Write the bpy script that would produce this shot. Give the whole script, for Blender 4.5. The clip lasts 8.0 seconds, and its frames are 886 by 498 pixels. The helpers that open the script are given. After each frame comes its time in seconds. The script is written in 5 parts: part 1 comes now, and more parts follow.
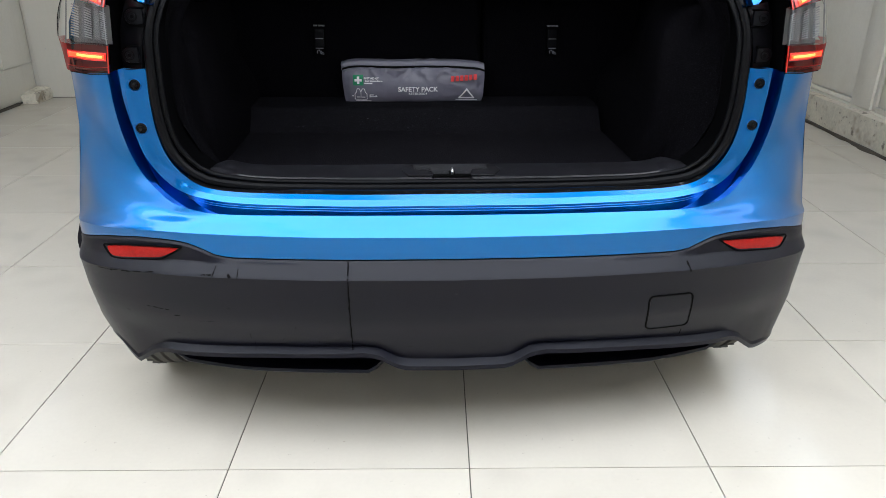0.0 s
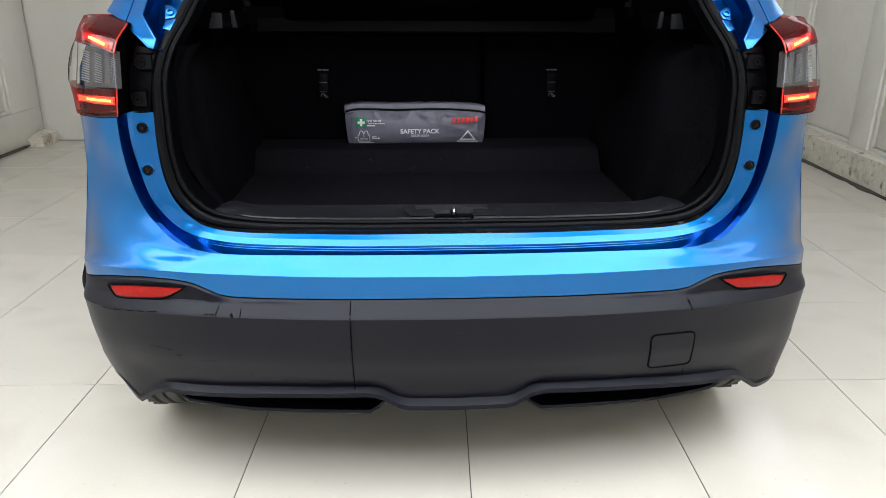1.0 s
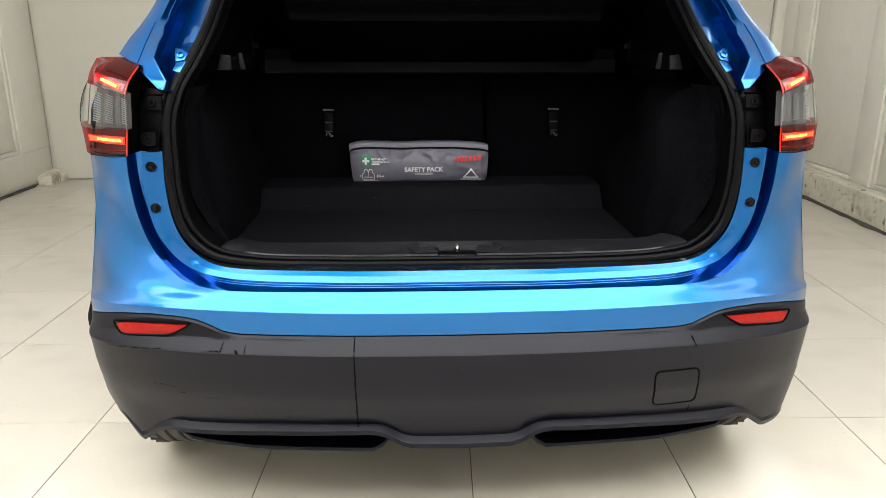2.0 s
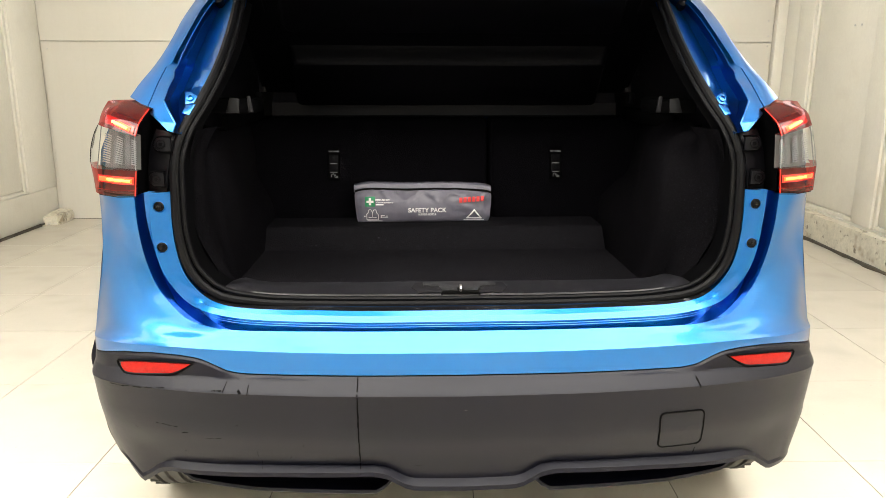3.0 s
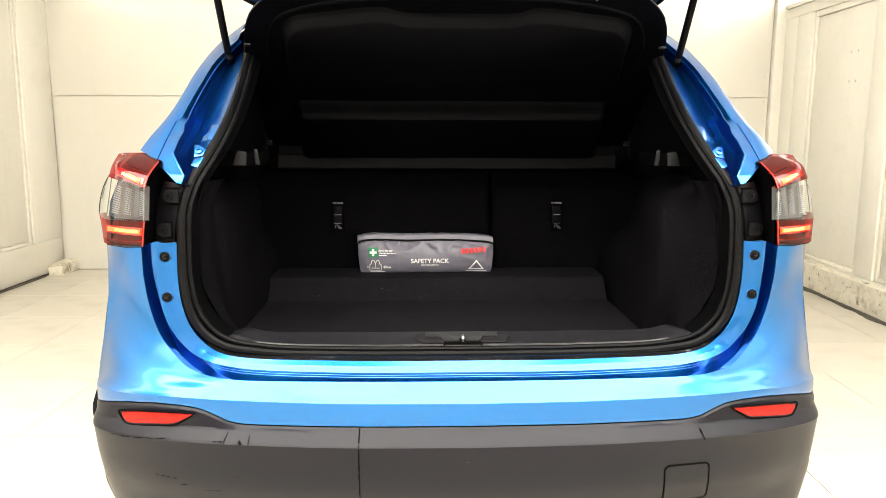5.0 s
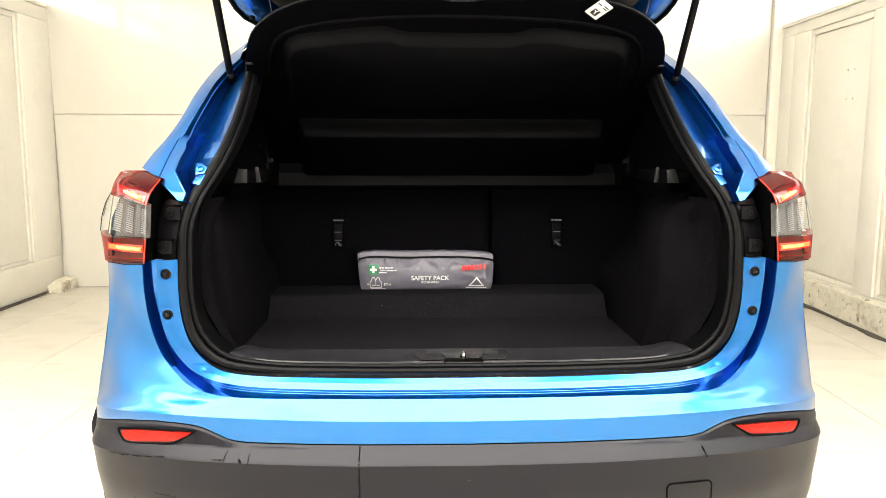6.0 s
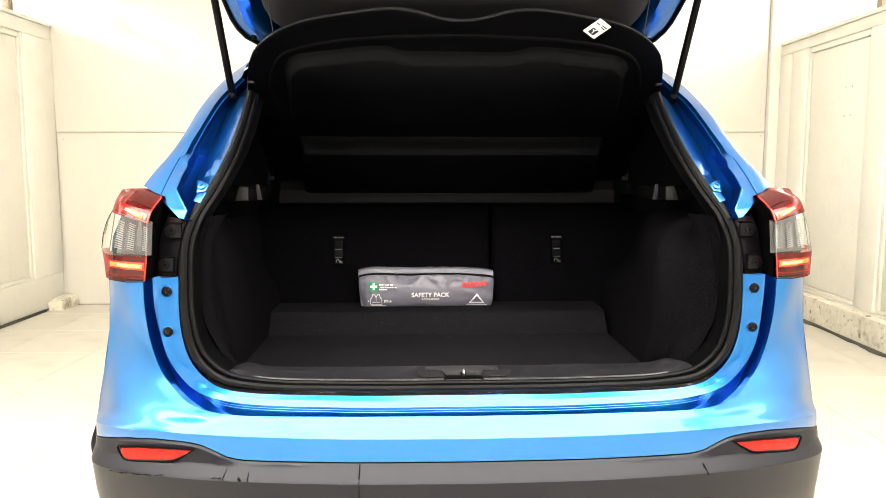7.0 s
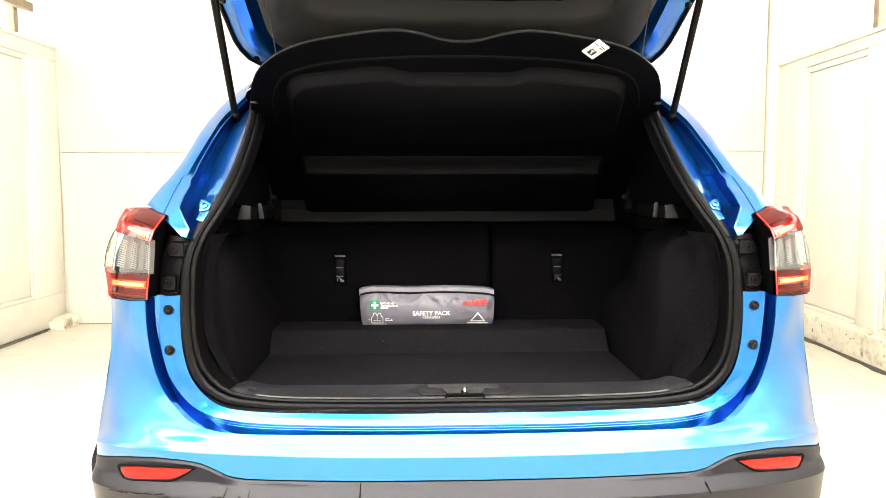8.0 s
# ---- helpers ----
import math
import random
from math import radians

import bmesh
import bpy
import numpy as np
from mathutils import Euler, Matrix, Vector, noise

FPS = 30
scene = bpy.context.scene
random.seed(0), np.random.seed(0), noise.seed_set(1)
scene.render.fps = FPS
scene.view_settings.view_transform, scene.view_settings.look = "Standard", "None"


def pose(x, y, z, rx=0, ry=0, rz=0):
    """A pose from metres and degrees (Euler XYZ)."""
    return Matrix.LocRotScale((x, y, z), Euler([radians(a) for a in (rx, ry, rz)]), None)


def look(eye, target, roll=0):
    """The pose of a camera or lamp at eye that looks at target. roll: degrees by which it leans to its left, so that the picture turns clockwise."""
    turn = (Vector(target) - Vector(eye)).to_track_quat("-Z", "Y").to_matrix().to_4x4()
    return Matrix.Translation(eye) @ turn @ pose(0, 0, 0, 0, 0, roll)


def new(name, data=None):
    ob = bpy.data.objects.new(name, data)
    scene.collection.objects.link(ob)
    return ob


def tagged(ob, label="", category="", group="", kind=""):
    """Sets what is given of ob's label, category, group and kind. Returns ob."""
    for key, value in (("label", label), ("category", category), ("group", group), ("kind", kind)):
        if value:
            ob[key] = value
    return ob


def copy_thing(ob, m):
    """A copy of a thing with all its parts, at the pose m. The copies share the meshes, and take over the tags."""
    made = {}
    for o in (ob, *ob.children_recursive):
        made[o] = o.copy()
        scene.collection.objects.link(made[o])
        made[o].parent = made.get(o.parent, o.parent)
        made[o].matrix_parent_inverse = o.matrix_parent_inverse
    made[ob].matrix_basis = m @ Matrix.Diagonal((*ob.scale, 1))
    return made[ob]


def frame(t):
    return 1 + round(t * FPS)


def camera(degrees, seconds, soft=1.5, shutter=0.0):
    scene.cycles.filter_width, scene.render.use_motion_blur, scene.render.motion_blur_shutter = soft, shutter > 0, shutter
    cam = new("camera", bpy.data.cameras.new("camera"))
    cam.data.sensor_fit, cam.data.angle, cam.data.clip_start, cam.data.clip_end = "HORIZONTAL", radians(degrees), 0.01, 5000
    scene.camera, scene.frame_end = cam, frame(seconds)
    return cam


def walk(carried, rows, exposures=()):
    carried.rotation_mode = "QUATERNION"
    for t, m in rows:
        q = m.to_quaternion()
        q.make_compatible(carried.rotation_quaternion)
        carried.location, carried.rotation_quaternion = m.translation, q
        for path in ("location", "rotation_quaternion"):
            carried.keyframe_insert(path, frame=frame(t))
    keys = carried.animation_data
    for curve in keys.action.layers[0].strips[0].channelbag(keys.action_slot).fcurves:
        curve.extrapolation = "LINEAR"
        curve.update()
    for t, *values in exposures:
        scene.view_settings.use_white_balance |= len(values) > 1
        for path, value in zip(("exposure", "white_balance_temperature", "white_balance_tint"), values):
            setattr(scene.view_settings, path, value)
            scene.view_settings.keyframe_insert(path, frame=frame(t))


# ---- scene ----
cam = camera(64.8, 8.0, soft=0.8)

PATH = [
    (0, (-0.078, -1.373, 1.2), (-0.062, 0.458, 0.396), -0.0),
    (0.5, (-0.077, -1.378, 1.2), (-0.065, 0.476, 0.45), -0.2),
    (1, (-0.078, -1.385, 1.202), (-0.067, 0.49, 0.505), -0.2),
    (2.5, (-0.077, -1.402, 1.205), (-0.081, 0.523, 0.664), -0.4),
    (3, (-0.08, -1.407, 1.206), (-0.086, 0.534, 0.722), -0.3),
    (3.5, (-0.08, -1.41, 1.207), (-0.089, 0.542, 0.769), -0.3),
    (4, (-0.08, -1.413, 1.208), (-0.09, 0.547, 0.808), -0.3),
    (4.5, (-0.079, -1.42, 1.208), (-0.092, 0.546, 0.84), -0.2),
    (6, (-0.082, -1.428, 1.207), (-0.093, 0.551, 0.916), -0.3),
    (6.5, (-0.081, -1.431, 1.208), (-0.093, 0.551, 0.941), -0.3),
    (7, (-0.08, -1.433, 1.209), (-0.093, 0.552, 0.965), -0.4),
    (7.5, (-0.08, -1.437, 1.209), (-0.094, 0.551, 0.991), -0.4),
    (8, (-0.079, -1.442, 1.207), (-0.095, 0.549, 1.018), -0.5),
]
from mathutils import bvhtree

EXPOSURES = [(0.0, -1.87, 5730, 10), (1.0, -1.7, 5830, 10), (2.5, -1.19, 6650, 9), (3.5, -0.59, 7000, 9), (4.5, -0.46, 7070, 9), (6.0, -0.34, 7030, 9), (7.0, -0.22, 7050, 9), (8.0, 0.21, 7100, 9)]
walk(cam, [(t, look(eye, target, roll)) for t, eye, target, roll in PATH], EXPOSURES)

# ---------------------------------------------------------------- light
world = bpy.data.worlds.new("overcast_day")
scene.world = world
world.use_nodes = True
wn = world.node_tree.nodes
sky = wn.new("ShaderNodeTexSky")
sky.sky_type, sky.sun_disc = "NISHITA", False
sky.sun_elevation, sky.sun_rotation = radians(50), radians(200)
wn["Background"].inputs["Strength"].default_value = 0.15
world.node_tree.links.new(sky.outputs[0], wn["Background"].inputs["Color"])

sun = new("sun", bpy.data.lights.new("sun", "SUN"))
sun.data.energy, sun.data.angle, sun.data.color = 0.8, radians(12), (1.0, 0.96, 0.9)
sun.matrix_world = look((0, 0, 8), (1.0, 5.5, 0))


def window_light(name, centre, target, wide, high, watts, colour=(1.0, 0.97, 0.92)):
    lamp = new(name, bpy.data.lights.new(name, "AREA"))
    lamp.data.shape, lamp.data.size, lamp.data.size_y = "RECTANGLE", wide, high
    lamp.data.energy, lamp.data.color = watts, colour
    lamp.data.spread = radians(135)
    lamp.matrix_world = look(centre, target)
    return lamp


XL, XR, YB, YF, ZC = -3.40, 2.70, 4.58, -6.0, 3.3   # room: left, right, back, front, ceiling
window_light("daylight_west", (XL - 0.22, -0.7, 2.70), (XL + 3, -0.7, 2.3), 12.8, 0.72, 50)
window_light("daylight_east", (XR + 0.22, -0.7, 2.60), (XR - 3, -0.7, 2.1), 12.8, 0.95, 50)
window_light("daylight_front", (-0.3, YF - 0.25, 1.75), (-0.3, 0, 1.2), 5.0, 2.3, 60)


# ---------------------------------------------------------------- helpers
def add_node(nt, kind, **values):
    n = nt.nodes.new(kind)
    for k, v in values.items():
        n.inputs[k].default_value = v
    return n


def material(name, colour, rough=0.5, metal=0.0, coat=0.0, spec=0.5, vary=0.12, scale=6.0, grain=180.0, grain_vary=0.06,
             bump=0.0, bump_scale=300.0, rough_vary=0.08, emit=None, emit_strength=0.0, per_object=0.0, alpha_glass=False):
    """A surface with variation at two scales (broad stains and fine grain), uneven gloss and fine relief."""
    m = bpy.data.materials.new(name)
    m.use_nodes = True
    nt = m.node_tree
    b = nt.nodes["Principled BSDF"]
    tc = nt.nodes.new("ShaderNodeTexCoord")
    big = add_node(nt, "ShaderNodeTexNoise", Scale=scale, Detail=5.0, Roughness=0.6)
    fine = add_node(nt, "ShaderNodeTexNoise", Scale=grain, Detail=3.0)
    nt.links.new(tc.outputs["Object"], big.inputs["Vector"])
    nt.links.new(tc.outputs["Object"], fine.inputs["Vector"])
    # brightness factor = 1 + vary*(big-.5)*2 + grain_vary*(fine-.5)*2 (+ per object)
    a = nt.nodes.new("ShaderNodeMath"); a.operation = "MULTIPLY_ADD"
    a.inputs[1].default_value, a.inputs[2].default_value = 2 * vary, 1 - vary - grain_vary - per_object
    nt.links.new(big.outputs["Fac"], a.inputs[0])
    c = nt.nodes.new("ShaderNodeMath"); c.operation = "MULTIPLY_ADD"
    c.inputs[1].default_value = 2 * grain_vary
    nt.links.new(fine.outputs["Fac"], c.inputs[0])
    nt.links.new(a.outputs[0], c.inputs[2])
    last = c
    if per_object:
        info = nt.nodes.new("ShaderNodeObjectInfo")
        d = nt.nodes.new("ShaderNodeMath"); d.operation = "MULTIPLY_ADD"
        d.inputs[1].default_value = 2 * per_object
        nt.links.new(info.outputs["Random"], d.inputs[0])
        nt.links.new(c.outputs[0], d.inputs[2])
        last = d
    mul = nt.nodes.new("ShaderNodeVectorMath"); mul.operation = "SCALE"
    mul.inputs[0].default_value = colour
    nt.links.new(last.outputs[0], mul.inputs["Scale"])
    nt.links.new(mul.outputs[0], b.inputs["Base Color"])
    r = nt.nodes.new("ShaderNodeMath"); r.operation = "MULTIPLY_ADD"
    r.inputs[1].default_value, r.inputs[2].default_value = 2 * rough_vary, max(rough - rough_vary, 0.0)
    nt.links.new(big.outputs["Fac"], r.inputs[0])
    nt.links.new(r.outputs[0], b.inputs["Roughness"])
    b.inputs["Metallic"].default_value = metal
    b.inputs["Coat Weight"].default_value = coat
    b.inputs["Coat Roughness"].default_value = 0.03
    b.inputs["Specular IOR Level"].default_value = spec
    if bump:
        bn = add_node(nt, "ShaderNodeTexNoise", Scale=bump_scale, Detail=4.0)
        nt.links.new(tc.outputs["Object"], bn.inputs["Vector"])
        bp = add_node(nt, "ShaderNodeBump", Strength=bump, Distance=0.002)
        nt.links.new(bn.outputs["Fac"], bp.inputs["Height"])
        nt.links.new(bp.outputs[0], b.inputs["Normal"])
    if emit:
        b.inputs["Emission Color"].default_value = (*emit, 1)
        b.inputs["Emission Strength"].default_value = emit_strength
    return m


def streaks(m, colour, amount=0.35):
    """Rain and rust runs: vertical stains over a material's colour."""
    nt = m.node_tree
    b = nt.nodes["Principled BSDF"]
    src = b.inputs["Base Color"].links[0].from_socket
    tc = nt.nodes.new("ShaderNodeTexCoord")
    mp = nt.nodes.new("ShaderNodeMapping")
    mp.inputs["Scale"].default_value = (9.0, 9.0, 0.55)
    n = add_node(nt, "ShaderNodeTexNoise", Scale=1.6, Detail=6.0, Roughness=0.65)
    rp = nt.nodes.new("ShaderNodeMapRange")
    rp.inputs["From Min"].default_value, rp.inputs["From Max"].default_value = 0.52, 0.80
    rp.inputs["To Min"].default_value, rp.inputs["To Max"].default_value = 0.0, amount
    mx = nt.nodes.new("ShaderNodeMixRGB")
    mx.inputs["Color2"].default_value = (*colour, 1)
    nt.links.new(tc.outputs["Object"], mp.inputs["Vector"]); nt.links.new(mp.outputs[0], n.inputs["Vector"])
    nt.links.new(n.outputs["Fac"], rp.inputs["Value"]); nt.links.new(rp.outputs[0], mx.inputs["Fac"])
    nt.links.new(src, mx.inputs["Color1"]); nt.links.new(mx.outputs[0], b.inputs["Base Color"])
    return m


def speckle(m, colour, amount, scale, low=0.55, high=0.72):
    """Scattered lighter fibres over a material's colour."""
    nt = m.node_tree
    b = nt.nodes["Principled BSDF"]
    src = b.inputs["Base Color"].links[0].from_socket
    tc = nt.nodes.new("ShaderNodeTexCoord")
    n = add_node(nt, "ShaderNodeTexNoise", Scale=scale, Detail=2.0, Roughness=0.7)
    rp = nt.nodes.new("ShaderNodeMapRange")
    rp.inputs["From Min"].default_value, rp.inputs["From Max"].default_value = low, high
    rp.inputs["To Max"].default_value = amount
    mx = nt.nodes.new("ShaderNodeMixRGB")
    mx.inputs["Color2"].default_value = (*colour, 1)
    nt.links.new(tc.outputs["Object"], n.inputs["Vector"])
    nt.links.new(n.outputs["Fac"], rp.inputs["Value"]); nt.links.new(rp.outputs[0], mx.inputs["Fac"])
    nt.links.new(src, mx.inputs["Color1"]); nt.links.new(mx.outputs[0], b.inputs["Base Color"])
    return m


def glass_material(name, tint=(1, 1, 1), gloss=0.75, rough=0.02):
    m = bpy.data.materials.new(name)
    m.use_nodes = True
    nt = m.node_tree
    nt.nodes.clear()
    out = nt.nodes.new("ShaderNodeOutputMaterial")
    mix = nt.nodes.new("ShaderNodeMixShader")
    tr = nt.nodes.new("ShaderNodeBsdfTransparent"); tr.inputs[0].default_value = (*tint, 1)
    gl = nt.nodes.new("ShaderNodeBsdfGlossy"); gl.inputs["Roughness"].default_value = rough
    lw = nt.nodes.new("ShaderNodeLayerWeight"); lw.inputs[0].default_value = 0.5
    pw = nt.nodes.new("ShaderNodeMath"); pw.operation = "POWER"; pw.inputs[1].default_value = 4.0
    sc = nt.nodes.new("ShaderNodeMath"); sc.operation = "MULTIPLY_ADD"; sc.inputs[1].default_value, sc.inputs[2].default_value = gloss, 0.035
    nt.links.new(lw.outputs["Facing"], pw.inputs[0]); nt.links.new(pw.outputs[0], sc.inputs[0]); nt.links.new(sc.outputs[0], mix.inputs[0])
    nt.links.new(tr.outputs[0], mix.inputs[1]); nt.links.new(gl.outputs[0], mix.inputs[2])
    nt.links.new(mix.outputs[0], out.inputs[0])
    return m


BLUE = material("blue_metallic_paint", (0.0003, 0.128, 0.435), rough=0.32, metal=1.0, coat=1.0, vary=0.03, scale=3, grain=2500, grain_vary=0.10, rough_vary=0.03)
BLUE.node_tree.nodes["Principled BSDF"].inputs["Coat IOR"].default_value = 1.44
BLUE.node_tree.nodes["Principled BSDF"].inputs["Coat Roughness"].default_value = 0.11
CLAD = material("black_grained_plastic", (0.0024, 0.0026, 0.0072), rough=0.36, spec=0.22, vary=0.18, scale=5, grain=900, grain_vary=0.12, bump=0.10, bump_scale=1400, rough_vary=0.07)
TRIM = material("black_trim_plastic", (0.0018, 0.0017, 0.0024), rough=0.40, spec=0.05, vary=0.15, scale=9, grain=700, grain_vary=0.1, bump=0.08, bump_scale=1500)
GREYTRIM = material("grey_trim_plastic", (0.0125, 0.0120, 0.0138), rough=0.5, spec=0.12, vary=0.05, scale=6, grain=900, grain_vary=0.06, bump=0.06, bump_scale=1500)
GLOSSBLACK = material("gloss_black_paint", (0.004, 0.004, 0.0045), rough=0.25, vary=0.1, spec=0.25)
RUBBER = material("rubber_seal", (0.0026, 0.0026, 0.0032), rough=0.45, spec=0.1, vary=0.15, scale=12, bump=0.05, bump_scale=900)
WORNRUBBER = speckle(material("worn_rubber_lip", (0.004, 0.004, 0.005), rough=0.4, spec=0.25, vary=0.4, scale=30, bump=0.3, bump_scale=120), (0.12, 0.12, 0.125), 0.9, 55, 0.60, 0.72)
TYRE = material("tyre_rubber", (0.07, 0.066, 0.06), rough=0.75, vary=0.2, scale=20, bump=0.2)
# tone of the side trims; seats and floor have shaded and lit copies
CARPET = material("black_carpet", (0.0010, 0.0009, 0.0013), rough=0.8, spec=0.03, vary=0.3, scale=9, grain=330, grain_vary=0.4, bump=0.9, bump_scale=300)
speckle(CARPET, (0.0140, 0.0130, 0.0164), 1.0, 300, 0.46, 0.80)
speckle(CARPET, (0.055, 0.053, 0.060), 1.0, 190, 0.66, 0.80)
# the boot carpet again, darker: shade on the seat backs put into colour
SEATSHADE = material("seat_carpet_darker_for_shade", (0.0006, 0.00055, 0.0009), rough=0.85, spec=0.02, vary=0.3, scale=9, grain=400, grain_vary=0.4, bump=0.7, bump_scale=350)
speckle(SEATSHADE, (0.0100, 0.0091, 0.0120), 1.0, 300, 0.46, 0.80)
speckle(SEATSHADE, (0.035, 0.033, 0.039), 1.0, 190, 0.66, 0.80)
# lighter copy of the carpet: ceiling light on the floor put into colour
LITCARPET = material("boot_floor_carpet_lit_tone", (0.0026, 0.0024, 0.0034), rough=0.8, spec=0.04, vary=0.3, scale=9, grain=330, grain_vary=0.4, bump=0.9, bump_scale=300)
speckle(LITCARPET, (0.0235, 0.0225, 0.0262), 1.0, 360, 0.42, 0.86)
speckle(LITCARPET, (0.13, 0.125, 0.14), 1.0, 190, 0.66, 0.78)
FELT = material("black_felt_board", (0.0004, 0.0004, 0.0006), rough=0.45, spec=0.036, vary=0.2, scale=7, grain=300, grain_vary=0.45, bump=0.5, bump_scale=500)
speckle(FELT, (0.0075, 0.0071, 0.0100), 1.0, 280, 0.52, 0.80)
REDBAND = material("dark_red_lens_band", (0.055, 0.0016, 0.0012), rough=0.16, coat=0.3, spec=0.2, vary=0.15, scale=30, grain=300, grain_vary=0.15)
REDREFL = material("red_reflector_plastic", (0.30, 0.007, 0.005), rough=0.22, coat=0.0, vary=0.3, scale=60, grain=300, grain_vary=0.35, bump=0.4, bump_scale=160, spec=0.2)
REDBOWL = material("red_lamp_reflector", (0.10, 0.005, 0.0035), rough=0.3, vary=0.25, scale=40)
LED = material("lit_red_light_guide", (0.6, 0.05, 0.01), rough=0.3, emit=(1.0, 0.045, 0.003), emit_strength=4.5)
GLOW = material("red_lit_lens_band", (0.4, 0.02, 0.012), rough=0.2, coat=0.5, emit=(1.0, 0.014, 0.006), emit_strength=1.1)
EDGEGLOW = material("red_lit_lens_rim", (0.45, 0.02, 0.012), rough=0.2, emit=(1.0, 0.020, 0.008), emit_strength=0.16)
LAMPBACK = material("grey_lamp_reflector", (0.080, 0.080, 0.082), rough=0.35, metal=0.2, vary=0.2, scale=45)
LAMPRIB = material("white_lamp_rib", (0.23, 0.23, 0.235), rough=0.3, vary=0.1, scale=40)
MATTE = material("deep_black_plastic", (0.0018, 0.0018, 0.002), rough=0.75, spec=0.0, vary=0.2, scale=20, bump=0.05)
BRACKET = material("satin_black_bracket", (0.0026, 0.0026, 0.0034), rough=0.36, spec=0.10, vary=0.15, scale=30, bump=0.05, bump_scale=900)
SATIN = material("satin_black_plastic", (0.009, 0.0088, 0.0110), rough=0.38, spec=0.4, vary=0.45, scale=14, grain=300, grain_vary=0.3, bump=0.06, bump_scale=900)
speckle(SATIN, (0.034, 0.033, 0.038), 0.7, 34, 0.50, 0.70)
GATETRIM = material("grey_tailgate_trim", (0.0165, 0.0160, 0.0180), rough=0.55, spec=0.12, vary=0.05, scale=6, grain=900, grain_vary=0.06, bump=0.06, bump_scale=1500)
STRIP = material("dark_strip_plastic", (0.0085, 0.0082, 0.0095), rough=0.45, spec=0.12, vary=0.1, scale=8, bump=0.06, bump_scale=1200)
PALEGREY = material("grey_moulded_plastic", (0.0080, 0.0080, 0.0088), rough=0.5, spec=0.2)
LATCH = speckle(material("worn_latch_plastic", (0.022, 0.022, 0.024), rough=0.42, spec=0.3, vary=0.3, scale=25), (0.07, 0.07, 0.073), 0.8, 90, 0.55, 0.72)
PALE = material("pale_grey_plastic", (0.055, 0.055, 0.058), rough=0.5)
HOT = material("hot_core_of_light_guide", (0.8, 0.4, 0.1), emit=(1.0, 0.30, 0.035), emit_strength=6.0)
CHROME = material("silvered_reflector", (0.11, 0.11, 0.115), rough=0.35, metal=0.4, vary=0.12, scale=40)
LENS = glass_material("clear_lamp_cover", (0.93, 0.95, 0.97))
REDLENS = glass_material("red_lamp_lens", (0.60, 0.016, 0.010), gloss=0.35)
GLASS = glass_material("window_glass", (0.97, 0.98, 0.98))
DARKGLASS = material("tinted_glass", (0.006, 0.007, 0.008), rough=0.03, vary=0.0, spec=0.6)
STEEL = material("zinc_steel", (0.55, 0.54, 0.52), rough=0.3, metal=1.0, vary=0.2, scale=60)
NYLON = material("grey_nylon_cloth", (0.132, 0.126, 0.162), rough=0.40, vary=0.10, scale=14, grain=1500, grain_vary=0.2, bump=0.9, bump_scale=42)
ZIP = material("black_zip_tape", (0.003, 0.003, 0.003), rough=0.7, spec=0.05)
WHITEINK = material("white_print", (0.78, 0.78, 0.78), rough=0.6, vary=0.05)
GREYINK = material("dull_white_print", (0.26, 0.26, 0.27), rough=0.6, vary=0.05)
REDINK = material("red_print", (0.60, 0.03, 0.03), rough=0.6, vary=0.05)
GREENINK = material("green_print", (0.01, 0.22, 0.09), rough=0.6, vary=0.05)
PAPER = material("white_paper_label", (0.75, 0.75, 0.76), rough=0.6, vary=0.04)
BLACKINK = material("black_print", (0.015, 0.015, 0.015), rough=0.6)
# real scratches; also paints the shade in gaps and recesses
GOUGEGAP = material("dark_scratch_and_gap_shade", (0.002, 0.002, 0.002), rough=0.8, spec=0.05)
TILE = material("beige_polished_tile", (0.60, 0.560, 0.480), rough=0.12, spec=0.5, vary=0.11, scale=1.6, grain=90, grain_vary=0.025, rough_vary=0.05, per_object=0.035)
GROUT = material("grey_grout", (0.12, 0.11, 0.09), rough=0.9, vary=0.3, scale=8, bump=0.4)
WALLP = material("cream_wall_panel", (0.63, 0.60, 0.525), rough=0.10, vary=0.04, scale=1.2, grain=40, grain_vary=0.02, rough_vary=0.06)
WOODP = material("white_painted_wood", (0.72, 0.685, 0.595), rough=0.38, vary=0.09, scale=2.5, grain=60, grain_vary=0.05, bump=0.15, bump_scale=60)
streaks(WOODP, (0.42, 0.34, 0.22), 0.12)
streaks(WALLP, (0.50, 0.44, 0.32), 0.14)
PLINTH = material("worn_white_masonry", (0.66, 0.615, 0.50), rough=0.75, vary=0.22, scale=9, grain=55, grain_vary=0.2, bump=0.8, bump_scale=45)
speckle(PLINTH, (0.30, 0.225, 0.13), 0.70, 8.0, 0.55, 0.72)
speckle(PLINTH, (0.10, 0.078, 0.05), 0.75, 17.0, 0.60, 0.70)
speckle(WOODP, (0.40, 0.31, 0.19), 0.16, 3.2, 0.56, 0.80)
speckle(TILE, (0.36, 0.33, 0.28), 0.38, 2.4, 0.50, 0.80)
speckle(TILE, (0.22, 0.19, 0.15), 0.5, 60.0, 0.70, 0.78)
CEIL = material("white_ceiling_paint", (0.78, 0.77, 0.74), rough=0.85, vary=0.04, scale=1.5)
BROWN = material("weathered_brown_post", (0.26, 0.20, 0.14), rough=0.8, vary=0.4, scale=14, bump=0.5, bump_scale=60)
DIRT = material("dark_floor_dirt", (0.085, 0.072, 0.056), rough=0.95, vary=0.4, scale=30)


